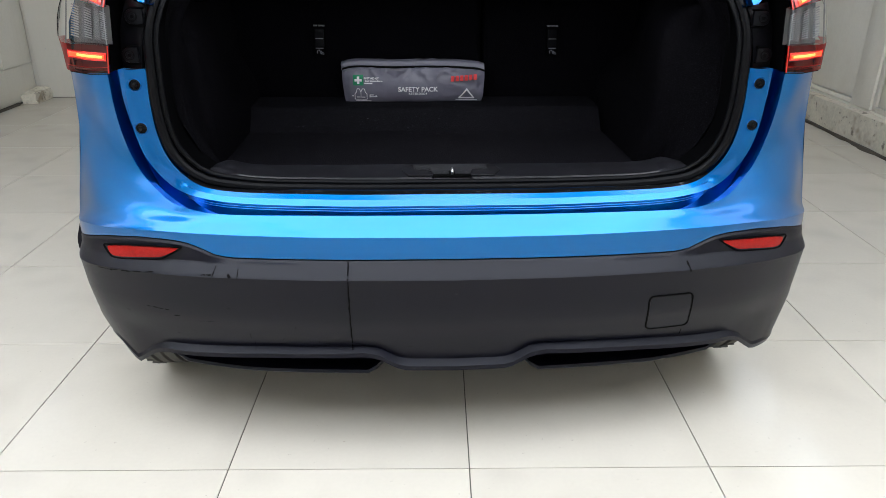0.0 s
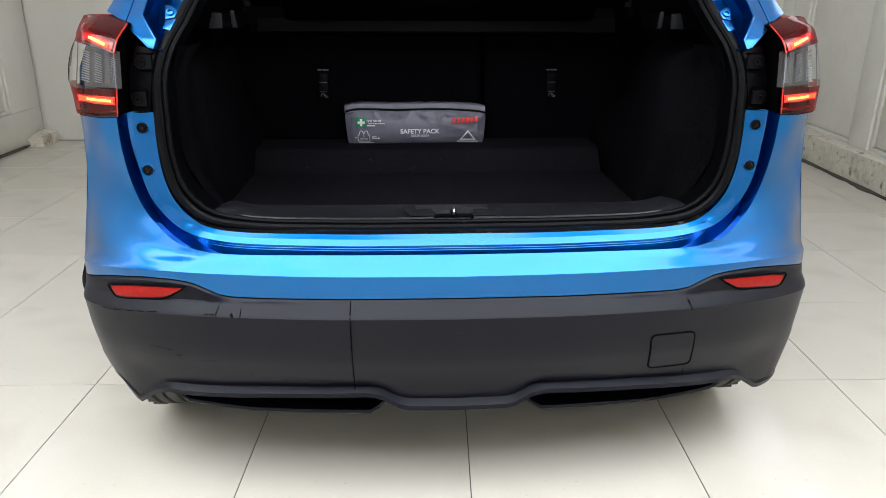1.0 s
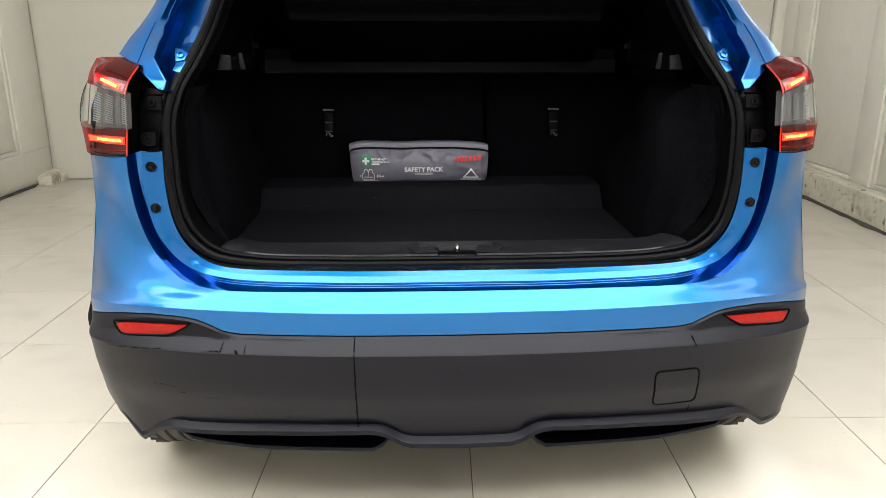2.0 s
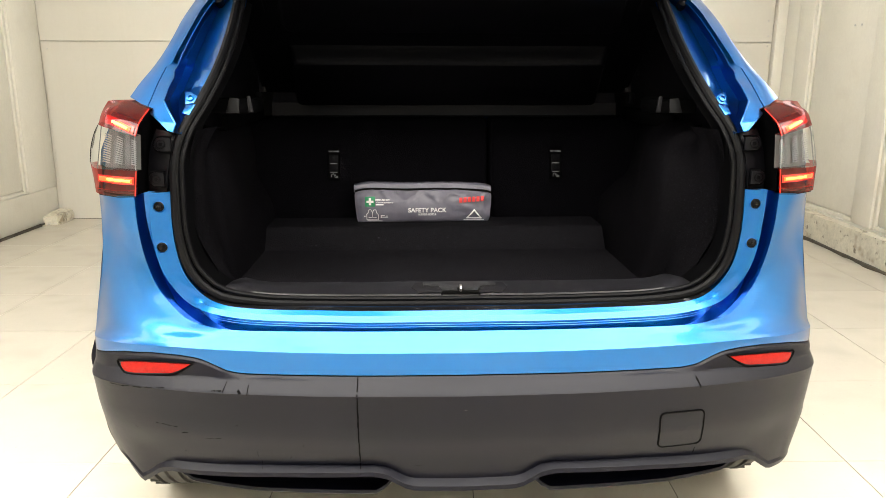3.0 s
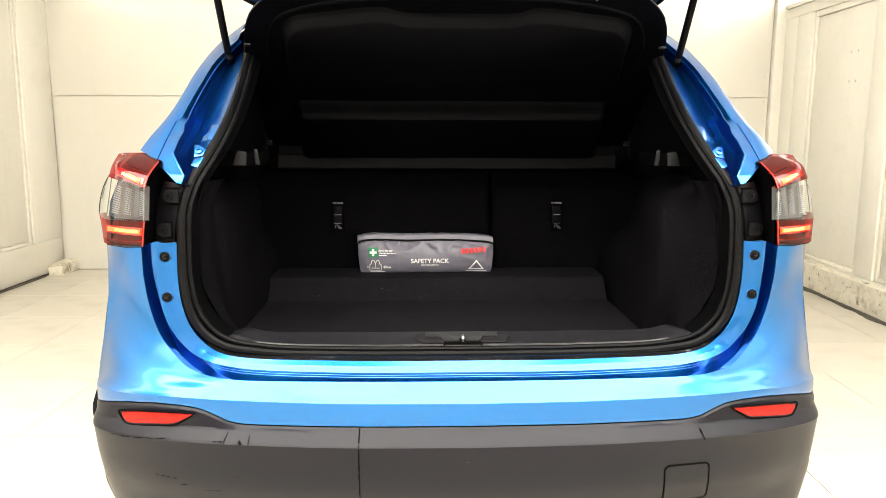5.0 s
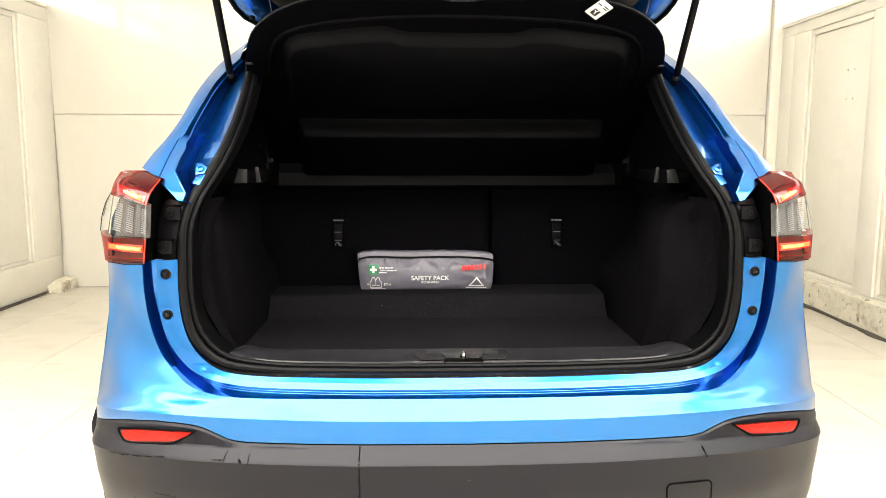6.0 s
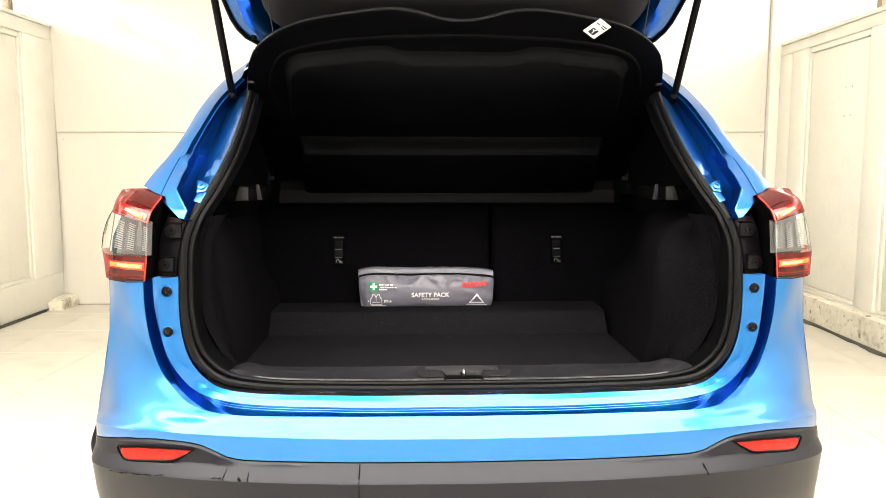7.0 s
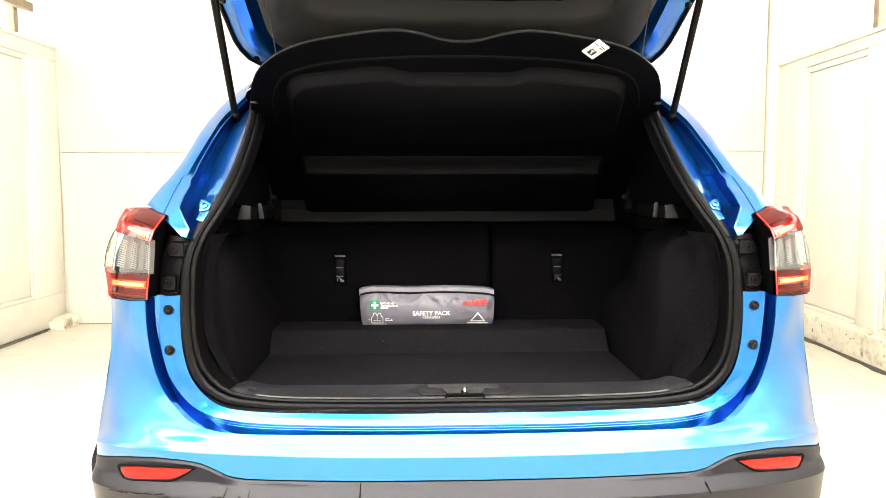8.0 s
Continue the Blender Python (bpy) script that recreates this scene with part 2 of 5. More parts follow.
def link(name, bm, mat, parent=None, smooth=35, flip=False):
    if bm.faces:
        bmesh.ops.recalc_face_normals(bm, faces=bm.faces[:])
    me = bpy.data.meshes.new(name)
    bm.to_mesh(me)
    bm.free()
    me.materials.append(mat)
    if smooth:
        me.polygons.foreach_set("use_smooth", [True] * len(me.polygons))
        me.set_sharp_from_angle(angle=radians(smooth))
    ob = new(name, me)
    if parent is not None:
        ob.parent = parent
    return ob


def part(name, bm, mat, parent, label="", smooth=35):
    ob = link(name, bm, mat, parent, smooth)
    return tagged(ob, label) if label else ob


def thing(name, label, category, at=(0, 0, 0), rz=0.0, group="", kind=""):
    ob = new(name)
    ob.empty_display_size = 0.1
    ob.matrix_basis = pose(*at, 0, 0, rz)
    return tagged(ob, label, category, group, kind)


def box(bm, x0, x1, y0, y1, z0, z1, bevel=0.0, seg=2):
    r = bmesh.ops.create_cube(bm, size=1.0)
    vs = r["verts"]
    for v in vs:
        v.co = Vector((x0 + (v.co.x + 0.5) * (x1 - x0), y0 + (v.co.y + 0.5) * (y1 - y0), z0 + (v.co.z + 0.5) * (z1 - z0)))
    if bevel:
        es = {e for v in vs for e in v.link_edges}
        bmesh.ops.bevel(bm, geom=list(es), offset=bevel, segments=seg, affect="EDGES", profile=0.5)
    return bm


def boxed(x0, x1, y0, y1, z0, z1, bevel=0.003, seg=2):
    return box(bmesh.new(), x0, x1, y0, y1, z0, z1, bevel, seg)


def spline(pts, n):
    """n points evenly along a smooth curve through pts."""
    p = [Vector(q) for q in pts]
    if len(p) == 2:
        return [p[0].lerp(p[1], i / (n - 1)) for i in range(n)]
    ext = [2 * p[0] - p[1], *p, 2 * p[-1] - p[-2]]
    fine = []
    for i in range(1, len(ext) - 2):
        a, b, c, d = ext[i - 1:i + 3]
        t0, t1 = 0.0, max((b - a).length, 1e-6) ** 0.5
        t2 = t1 + max((c - b).length, 1e-6) ** 0.5
        t3 = t2 + max((d - c).length, 1e-6) ** 0.5
        for k in range(14):
            t = t1 + (t2 - t1) * k / 14
            a1 = a * ((t1 - t) / (t1 - t0)) + b * ((t - t0) / (t1 - t0))
            a2 = b * ((t2 - t) / (t2 - t1)) + c * ((t - t1) / (t2 - t1))
            a3 = c * ((t3 - t) / (t3 - t2)) + d * ((t - t2) / (t3 - t2))
            b1 = a1 * ((t2 - t) / (t2 - t0)) + a2 * ((t - t0) / (t2 - t0))
            b2 = a2 * ((t3 - t) / (t3 - t1)) + a3 * ((t - t1) / (t3 - t1))
            fine.append(b1 * ((t2 - t) / (t2 - t1)) + b2 * ((t - t1) / (t2 - t1)))
    fine.append(p[-1])
    run = [0.0]
    for a, b in zip(fine, fine[1:]):
        run.append(run[-1] + (b - a).length)
    out, j = [], 0
    for i in range(n):
        s = run[-1] * i / (n - 1)
        while j < len(run) - 2 and run[j + 1] < s:
            j += 1
        f = (s - run[j]) / max(run[j + 1] - run[j], 1e-9)
        out.append(fine[j].lerp(fine[j + 1], min(max(f, 0), 1)))
    return out


def grid(bm, rows, closed=False):
    """Faces between rows of equally many points."""
    vs = [[bm.verts.new(p) for p in row] for row in rows]
    for a, b in zip(vs, vs[1:]):
        n = len(a)
        for i in range(n if closed else n - 1):
            quad = [a[i], a[(i + 1) % n], b[(i + 1) % n], b[i]]
            if len({tuple(round(c, 6) for c in v.co) for v in quad}) > 2:
                bm.faces.new(quad)
    return bm


def loft(bm, curves, n=40, sides=(1, -1), across=0):
    """A skin through the given curves, for one or both sides of the car. across: rows to run smoothly over all curves."""
    rows = [spline(c, n) for c in curves]
    if across:
        rows = [list(r) for r in zip(*[spline(col, across) for col in zip(*rows)])]
    for s in sides:
        grid(bm, [[Vector((s * p.x, p.y, p.z)) for p in row] for row in rows])
    bmesh.ops.remove_doubles(bm, verts=bm.verts[:], dist=0.0002)
    return bm


def tube(bm, path, radius, k=8, cap=True):
    """A round bar along the points of path; radius: one, or one for each point."""
    rr = radius if isinstance(radius, (list, tuple)) else [radius] * len(path)
    rings, a = [], None
    for i, p in enumerate(path):
        d = (Vector(path[min(i + 1, len(path) - 1)]) - Vector(path[max(i - 1, 0)])).normalized()
        if a is None:
            a = d.orthogonal().normalized()
        a = (a - d * a.dot(d)).normalized()
        b = d.cross(a)
        rings.append([Vector(p) + (a * math.cos(2 * math.pi * j / k) + b * math.sin(2 * math.pi * j / k)) * rr[i] for j in range(k)])
    grid(bm, rings, closed=True)
    if cap:
        bmesh.ops.holes_fill(bm, edges=[e for e in bm.edges if len(e.link_faces) == 1])
    return bm


def plate(bm, outline, m=Matrix.Identity(4), depth=0.002, bevel=0.0):
    """A flat plate with the outline (x, y points), raised by depth along z, set by the matrix m."""
    a = [bm.verts.new(m @ Vector((x, y, 0))) for x, y in outline]
    b = [bm.verts.new(m @ Vector((x, y, depth))) for x, y in outline]
    bm.faces.new(a[::-1])
    top = bm.faces.new(b)
    for i in range(len(a)):
        j = (i + 1) % len(a)
        bm.faces.new((a[i], a[j], b[j], b[i]))
    if bevel:
        bmesh.ops.bevel(bm, geom=list(top.edges), offset=bevel, segments=2, affect="EDGES", profile=0.5)
    return bm


def rounded(w, h, r, k=5):
    pts = []
    for cx, cy, a0 in ((w / 2 - r, h / 2 - r, 0), (-w / 2 + r, h / 2 - r, 90), (-w / 2 + r, -h / 2 + r, 180), (w / 2 - r, -h / 2 + r, 270)):
        for i in range(k + 1):
            a = radians(a0 + 90 * i / k)
            pts.append((cx + r * math.cos(a), cy + r * math.sin(a)))
    return pts


def disc(bm, m, profile, k=20):
    """A turned piece: profile of (radius, height) along the z of m."""
    rows = [[m @ Vector((r * math.cos(2 * math.pi * j / k), r * math.sin(2 * math.pi * j / k), h)) for j in range(k)] for r, h in profile]
    grid(bm, rows, closed=True)
    bmesh.ops.holes_fill(bm, edges=[e for e in bm.edges if len(e.link_faces) == 1])
    return bm


def facing_rear(x, y, z, pitch=0.0, yaw=0.0, roll=0.0):
    """A frame whose x is to the right, y is up and z points back along -y."""
    return Matrix.Translation((x, y, z)) @ Euler((radians(90 - pitch), radians(roll), radians(yaw)), "XYZ").to_matrix().to_4x4()


def lettering(name, text, size, mat, parent, m, label, depth=0.0004, bold=0.0):
    cu = bpy.data.curves.new(name, "FONT")
    cu.body, cu.size, cu.align_x, cu.align_y, cu.extrude, cu.offset = text, size, "CENTER", "CENTER", depth, bold
    tmp = new(name + "_tmp", cu)
    me = bpy.data.meshes.new_from_object(tmp.evaluated_get(bpy.context.evaluated_depsgraph_get()))
    bpy.data.objects.remove(tmp)
    me.transform(m)
    me.materials.clear()
    me.materials.append(mat)
    ob = new(name, me)
    ob.parent = parent
    return tagged(ob, label)


# ---------------------------------------------------------------- the room
def structure(name, bm, mat, label, smooth=None):
    return tagged(link(name, bm, mat, None, smooth or 30), label, "", "", "structure")


structure("floor", boxed(XL - 0.2, XR + 0.2, YF - 0.2, YB + 0.2, -0.15, -0.004, 0), GROUT, "grey grout bed under polished beige floor tiles")
structure("ground", boxed(-60, 60, -60, 60, -0.4, -0.16, 0), material("yard_concrete", (0.3, 0.29, 0.27), rough=0.9, vary=0.2, scale=0.6, bump=0.3), "pale concrete yard outside the showroom")
ceiling = bmesh.new()
box(ceiling, XL - 0.25, XR + 0.25, YF - 0.25, YB + 0.25, ZC, ZC + 0.15)
structure("ceiling", ceiling, CEIL, "plain white painted ceiling")

# back wall: three wide panels above one row of lower panels, thin joint at 1.475 m
wall_back = structure("wall_back", boxed(XL - 0.25, XR + 0.25, YB + 0.02, YB + 0.25, 0, ZC, 0), WALLP, "cream back wall faced with glossy panels")
JZ = 1.471
for x0, x1 in ((XL - 0.01, -0.35), (-0.344, XR - 0.085)):
    for z0, z1 in ((0.0, JZ - 0.003), (JZ + 0.003, ZC)):
        bm = boxed(x0, x1, YB, YB + 0.019, z0 + 0.002, z1, 0.002, 1)
        for v in bm.verts:   # the joint is not quite level
            if abs(v.co.z - JZ) < 0.02:
                v.co.z -= 0.0071 * (v.co.x + 0.42)
        part("panel", bm, WALLP, wall_back)
structure("pillar_back", boxed(XR - 0.08, XR + 0.1, YB - 0.05, YB + 0.019, 0, ZC, 0.006), WOODP, "cream painted corner pillar")
for i, (x, z) in enumerate(((-3.36, JZ + 0.03), (-3.36, JZ - 0.04), (XR - 0.12, JZ + 0.03), (XR - 0.12, JZ - 0.05), (XR - 0.13, 2.45), (XR - 0.13, 1.62), (-3.32, 2.3), (-3.30, 0.4))):
    part("screw", disc(bmesh.new(), facing_rear(x, YB, z), ((0.006, 0.001), (0.004, 0.003)), 8), STEEL, wall_back)


def framed_wall(name, x, out, sill, z_low, z_top, window_top, posts, panel_spans, label):
    """A side wall of painted wooden panels in frames, with a band of windows over it. out: +1 or -1, away from the room."""
    wall = tagged(new(name), label, "", "", "structure")
    a, b = sorted((x, x + out * 0.2))
    part("lower_wall", boxed(*sorted((x + out * 0.035, x + out * 0.2)), YF, YB, 0, sill, 0), WOODP, wall)
    part("upper_wall", boxed(a, b, YF, YB, window_top, ZC, 0), CEIL, wall)
    part("window_sill", boxed(*sorted((x - out * 0.012, x + out * 0.2)), YF, YB, sill, sill + 0.03, 0.004), WOODP, wall)
    part("bottom_rail", boxed(*sorted((x, x + out * 0.034)), YF, YB, 0.02, z_low, 0.004), WOODP, wall)
    part("top_rail", boxed(*sorted((x, x + out * 0.034)), YF, YB, z_top, sill - 0.001, 0.004), WOODP, wall)
    for y0, y1 in posts:
        part("post", boxed(*sorted((x - out * 0.004, x + out * 0.034)), y0, y1, z_low + 0.001, z_top - 0.001, 0.005), WOODP, wall)
    for y0, y1 in panel_spans:
        for bead in ((y0, y0 + 0.035, z_low, z_top), (y1 - 0.035, y1, z_low, z_top), (y0 + 0.035, y1 - 0.035, z_low, z_low + 0.03), (y0 + 0.035, y1 - 0.035, z_top - 0.045, z_top)):
            part("bead", boxed(*sorted((x + out * 0.012, x + out * 0.034)), bead[0] + 0.001, bead[1] - 0.001, bead[2] + 0.001, bead[3] - 0.001, 0.004), WOODP, wall)
        part("panel", boxed(*sorted((x + out * 0.026, x + out * 0.036)), y0 + 0.041, y1 - 0.041, z_low + 0.036, z_top - 0.051, 0.002), WOODP, wall)
    return wall


right_posts = [(4.10, 4.33)] + [(3.07 - 1.04 * k, 3.28 - 1.04 * k) for k in range(9)]
right_spans = [(3.28, 4.10)] + [(2.24 - 1.04 * k, 3.07 - 1.04 * k) for k in range(8)]
wall_right = framed_wall("wall_right", XR, 1, 2.15, 0.21, 2.07, 2.95, right_posts + [(4.33, YB - 0.05)], right_spans, "cream painted timber wall of framed panels, worn")
left_posts = [(4.17, YB)] + [(2.95 - 1.15 * k, 3.10 - 1.15 * k) for k in range(8)]
left_spans = [(3.10, 4.17)] + [(1.95 - 1.15 * k, 2.95 - 1.15 * k) for k in range(7)]
wall_left = framed_wall("wall_left", XL, -1, 2.36, 0.29, 2.25, 2.95, left_posts, left_spans, "cream painted timber wall of framed panels, worn")
wall_left.matrix_basis = pose(XL, 0, 2.3) @ pose(0, 0, 0, 0, 1.15, 0) @ pose(-XL, 0, -2.3)   # it leans a little
part("eave_beam", boxed(XL - 0.06, XL - 0.005, 1.0, 4.30, 2.60, 2.67, 0.004), BROWN, wall_left)
for y in (3.86, 3.94):
    for z in (1.42, 1.62):
        part("screw", disc(bmesh.new(), Matrix.Translation((XR + 0.026, y - 0.35, z + 0.1)) @ Euler((0, radians(-90), 0)).to_matrix().to_4x4(), ((0.008, 0.0), (0.006, 0.003)), 8), STEEL, wall_right)

# masonry kerb along the foot of the right wall, with a dark gap at the floor
bm = boxed(XR - 0.075, XR - 0.001, YF, YB - 0.051, 0.018, 0.195, 0.0)
bmesh.ops.subdivide_edges(bm, edges=[e for e in bm.edges if abs(e.verts[0].co.y - e.verts[1].co.y) > 1], cuts=160)
for v in bm.verts:
    w = noise.noise(Vector((v.co.y * 5.3, v.co.z * 7, 1.7)))
    if v.co.x < XR - 0.04:
        v.co.x += 0.010 * w
    if v.co.z > 0.1:
        v.co.z += 0.008 * noise.noise(Vector((v.co.y * 9.1, v.co.x * 40, 4.2)))
structure("kerb_right", bm, PLINTH, "worn white masonry kerb with chipped paint at the wall foot")
bm = boxed(XR - 0.088, XR, YF, YB - 0.05, -0.003, 0.0175, 0)
bmesh.ops.subdivide_edges(bm, edges=[e for e in bm.edges if abs(e.verts[0].co.y - e.verts[1].co.y) > 1], cuts=220)
for v in bm.verts:
    if v.co.x < XR - 0.05:   # grime creeps out over the tiles unevenly
        v.co.x -= (0.022 if v.co.z < 0.01 else 0.004) * max(0.0, 0.35 + noise.noise(Vector((v.co.y * 6.1, 2.0, 0.5))) + 0.5 * noise.noise(Vector((v.co.y * 23.0, 7.0, 0.5))))
    if v.co.z < 0.01:
        v.co.z = 0.0012 if v.co.x < XR - 0.05 else v.co.z
structure("dirt_gap_right", bm, DIRT, "dark dirty gap under the kerb")
structure("dirt_gap_left", boxed(XL - 0.045, XL - 0.030, YF, 4.27, -0.003, 0.02, 0), DIRT, "dark dirty joint at the wall foot")
structure("dirt_gap_back", boxed(XL, XR - 0.1, YB - 0.006, YB, -0.003, 0.004, 0), DIRT, "thin dark joint at the foot of the back wall")
# broken plaster lump in the back corner
bm = bmesh.new()
bmesh.ops.create_cube(bm, size=1)
bmesh.ops.subdivide_edges(bm, edges=bm.edges[:], cuts=7, use_grid_fill=True)
for v in bm.verts:
    c = v.co.copy()
    v.co = Vector((XL + 0.06 + c.x * 0.12, 4.44 + c.y * 0.24, 0.045 + c.z * 0.09))
    v.co += Vector((1, 0.4, 1)) * 0.018 * noise.noise(v.co * 14) * (1 if c.z > -0.4 else 0)
    v.co.z = max(v.co.z, 0.0) - (0.03 * max(0, -c.y) if c.z > 0 else 0)
for v in bm.verts:
    v.co.x -= 0.04
structure("plaster_lump", bm, PLINTH, "broken white plaster lump in the wall corner")


def window_band(name, x, out, z0, z1, ys):
    win = tagged(new(name), "long clerestory window of clear panes over the panelled wall", "", "", "structure")
    for y0, y1 in zip(ys, ys[1:]):
        pane = part("pane", boxed(*sorted((x + out * 0.10, x + out * 0.106)), y0 + 0.03, y1 - 0.03, z0 + 0.03, z1 - 0.02, 0), GLASS, win)
        pane.visible_shadow = False
    for y in ys[:-1]:
        part("mullion", boxed(*sorted((x + out * 0.07, x + out * 0.13)), y - 0.03, y + 0.03, z0 + 0.031, z1, 0.003), BROWN, win)
    return win


window_band("window_1", XL, -1, 2.36, 2.95, [4.50, 4.18, 3.0, 1.8, 0.6, -0.6, -1.8, -3.0, -4.2, -5.4, -5.95][::-1])
window_band("window_2", XR, 1, 2.15, 2.95, [4.54, 3.34, 2.2, 1.0, -0.2, -1.4, -2.6, -3.8, -5.0, -5.95][::-1])

# bright overcast haze outside the side windows
HAZE = material("overcast_haze", (0.8, 0.8, 0.8), rough=1.0, spec=0.0, vary=0.03, scale=0.3, emit=(1.0, 0.985, 0.96), emit_strength=8.0)
for x in (XL - 2.2, XR + 2.2):
    structure("backdrop", boxed(x - 0.02, x + 0.02, YF - 4, YB + 4, -0.15, 6.5, 0), HAZE, "bright white overcast haze outside the windows")

# front wall behind the camera, with a wide glazed entrance
wall_front = tagged(new("wall_front"), "white front wall with a wide glazed entrance", "", "", "structure")
part("lower_wall", boxed(XL - 0.2, -2.9, YF - 0.2, YF, 0, ZC, 0), WOODP, wall_front)
part("lower_wall", boxed(2.3, XR + 0.2, YF - 0.2, YF, 0, ZC, 0), WOODP, wall_front)
part("lintel", boxed(-2.899, 2.299, YF - 0.2, YF, 2.95, ZC, 0), WOODP, wall_front)
part("kick_wall", boxed(-2.899, 2.299, YF - 0.2, YF, 0, 0.45, 0), WOODP, wall_front)
window_3 = tagged(new("window_3"), "wide glazed shop front with dark mullions", "", "", "structure")
for k in range(4):
    pane = part("pane", boxed(-2.88 + 1.3 * k, -1.62 + 1.3 * k, YF - 0.1, YF - 0.094, 0.48, 2.92, 0), GLASS, window_3)
    pane.visible_shadow = False
for k in range(5):
    part("mullion", boxed(-2.899 + 1.2995 * k - (0.04 if k else 0), -2.859 + 1.2995 * k if k < 4 else 2.298, YF - 0.14, YF - 0.06, 0.451, 2.949, 0.003), BROWN, window_3)

# ---------------------------------------------------------------- the car
CAR_POSE = pose(-0.0365, 0.0, 0.0, 0, 0.43, 2.5)   # the floor falls a little to one side
car = thing("car", "bright blue crossover with raised tailgate on the tiled floor", "car")
car.matrix_basis = CAR_POSE

PLAN = spline([(0, 0.040, 0), (0.30, 0.050, 0), (0.55, 0.082, 0), (0.70, 0.122, 0), (0.80, 0.166, 0), (0.865, 0.207, 0), (0.900, 0.246, 0), (0.914, 0.285, 0), (0.918, 0.34, 0)], 53)
PX, PY = [p.x for p in PLAN], [p.y for p in PLAN]
HALF = 0.918


def plan_y(x, xm=HALF):
    return float(np.interp(abs(x) * HALF / xm, PX, PY))


def top_edge(x):
    """Height of the joint between the painted skin and the black cladding."""
    return float(np.interp(abs(x), (0, 0.30, 0.50, 0.535, 0.575, 0.605, 0.65, 0.72, 0.80, 0.85, 0.90, 0.92), (0.554, 0.553, 0.551, 0.554, 0.571, 0.581, 0.584, 0.582, 0.571, 0.560, 0.546, 0.54)))


def low_edge(x):
    """Height of the lower edge of the bumper."""
    return float(np.interp(abs(x), (0, 0.115, 0.14, 0.18, 0.21, 0.45, 0.62, 0.70, 0.735, 0.765, 0.795, 0.808, 0.84, 0.89), (0.266, 0.267, 0.274, 0.298, 0.305, 0.296, 0.284, 0.279, 0.266, 0.241, 0.217, 0.216, 0.214, 0.208)))


def ledge(x):
    """How far the lower lip stands out: fully between the slots' ends, not at the corners."""
    return float(np.interp(abs(x), (0.68, 0.80), (1.0, 0.0)))


# rows of the cladding: height, set-back, half width
CLAD_ROWS = ((0.546, -0.008, 0.919), (0.540, -0.012, 0.920), (0.525, -0.031, 0.920), (0.519, -0.0355, 0.919), (0.512, -0.034, 0.918), (0.450, -0.028, 0.915),
             (0.415, -0.0225, 0.912), (0.400, -0.0185, 0.911), (0.385, -0.013, 0.912), (0.365, -0.006, 0.911), (0.335, 0.003, 0.909))


def clad_point(x, z, lift=0.0):
    zs = [r[0] for r in CLAD_ROWS][::-1]
    zz = z + 0.022 * (abs(x) / 0.9) ** 4
    off = float(np.interp(zz, zs, [r[1] for r in CLAD_ROWS][::-1]))
    xm = float(np.interp(zz, zs, [r[2] for r in CLAD_ROWS][::-1]))
    return Vector((x, plan_y(x, xm) + off - lift, z))


def clad_row(fn):
    out = []
    for s in (-1, 1):
        half = [fn(p.x, p.y) for p in PLAN]
        half = [Vector((s * v.x, v.y, v.z)) for v in half]
        out = half[::-1] + out if s < 0 else out + half[1:]
    return out


rows = [clad_row(lambda x, y: Vector((x, y + 0.010, top_edge(x) - 0.001))),
        clad_row(lambda x, y: Vector((x, y - 0.002, top_edge(x) - 0.001))),
        clad_row(lambda x, y: Vector((x, y - 0.006, top_edge(x) - 0.006)))]
for z, off, xm in CLAD_ROWS:
    rows.append(clad_row(lambda x, y: Vector((x * xm / HALF, y + off, z - 0.022 * (x / 0.9) ** 4))))
rows.append(clad_row(lambda x, y: Vector((x * 0.906 / HALF, y + 0.010 + 0.002 * ledge(x), low_edge(x * 0.906 / HALF) + 0.022))))
rows.append(clad_row(lambda x, y: Vector((x * 0.903 / HALF, y + 0.004 - 0.009 * ledge(x), low_edge(x * 0.903 / HALF) + 0.014 - 0.003 * ledge(x)))))
rows.append(clad_row(lambda x, y: Vector((x * 0.899 / HALF, y + 0.006 - 0.012 * ledge(x), low_edge(x * 0.899 / HALF)))))
rows.append(clad_row(lambda x, y: Vector((x * 0.894 / HALF, y + 0.020, low_edge(x * 0.894 / HALF) - 0.002))))
rows.append(clad_row(lambda x, y: Vector((x * 0.868 / HALF, y + 0.070, low_edge(x * 0.868 / HALF) + 0.012))))
rows.append(clad_row(lambda x, y: Vector((x * 0.80 / HALF, y + 0.16, 0.33))))
for row in rows:
    for p in row:   # the skirt is cut higher on one side
        if p.x < -0.79 and p.z < 0.31:
            p.z += 0.046 * min(1.0, (-p.x - 0.79) / 0.07) * min(1.0, (0.31 - p.z) / 0.06)
            p.x += 0.012 * min(1.0, (-p.x - 0.79) / 0.07) * min(1.0, (0.31 - p.z) / 0.06)
        if p.x > 0.78 and p.z < 0.46:   # the other corner stays full to its foot
            p.x += 0.014 * min(1.0, (p.x - 0.78) / 0.08) * math.exp(-((p.z - 0.31) / 0.07) ** 2)
bumper = part("bumper_cladding", grid(bmesh.new(), rows), CLAD, car, "dark grained plastic lower bumper with scuffs", 28)


CLAD_TREE = bvhtree.BVHTree.FromPolygons([v.co.copy() for v in bumper.data.vertices], [tuple(p.vertices) for p in bumper.data.polygons])


def on_face(x, z, lift):
    """The point of the cladding straight ahead of (x, z), lifted off its face."""
    hit = CLAD_TREE.ray_cast(Vector((x, -1, z)), Vector((0, 1, 0)))[0]
    return (hit if hit is not None else clad_point(x, z)) - Vector((0, lift, 0))


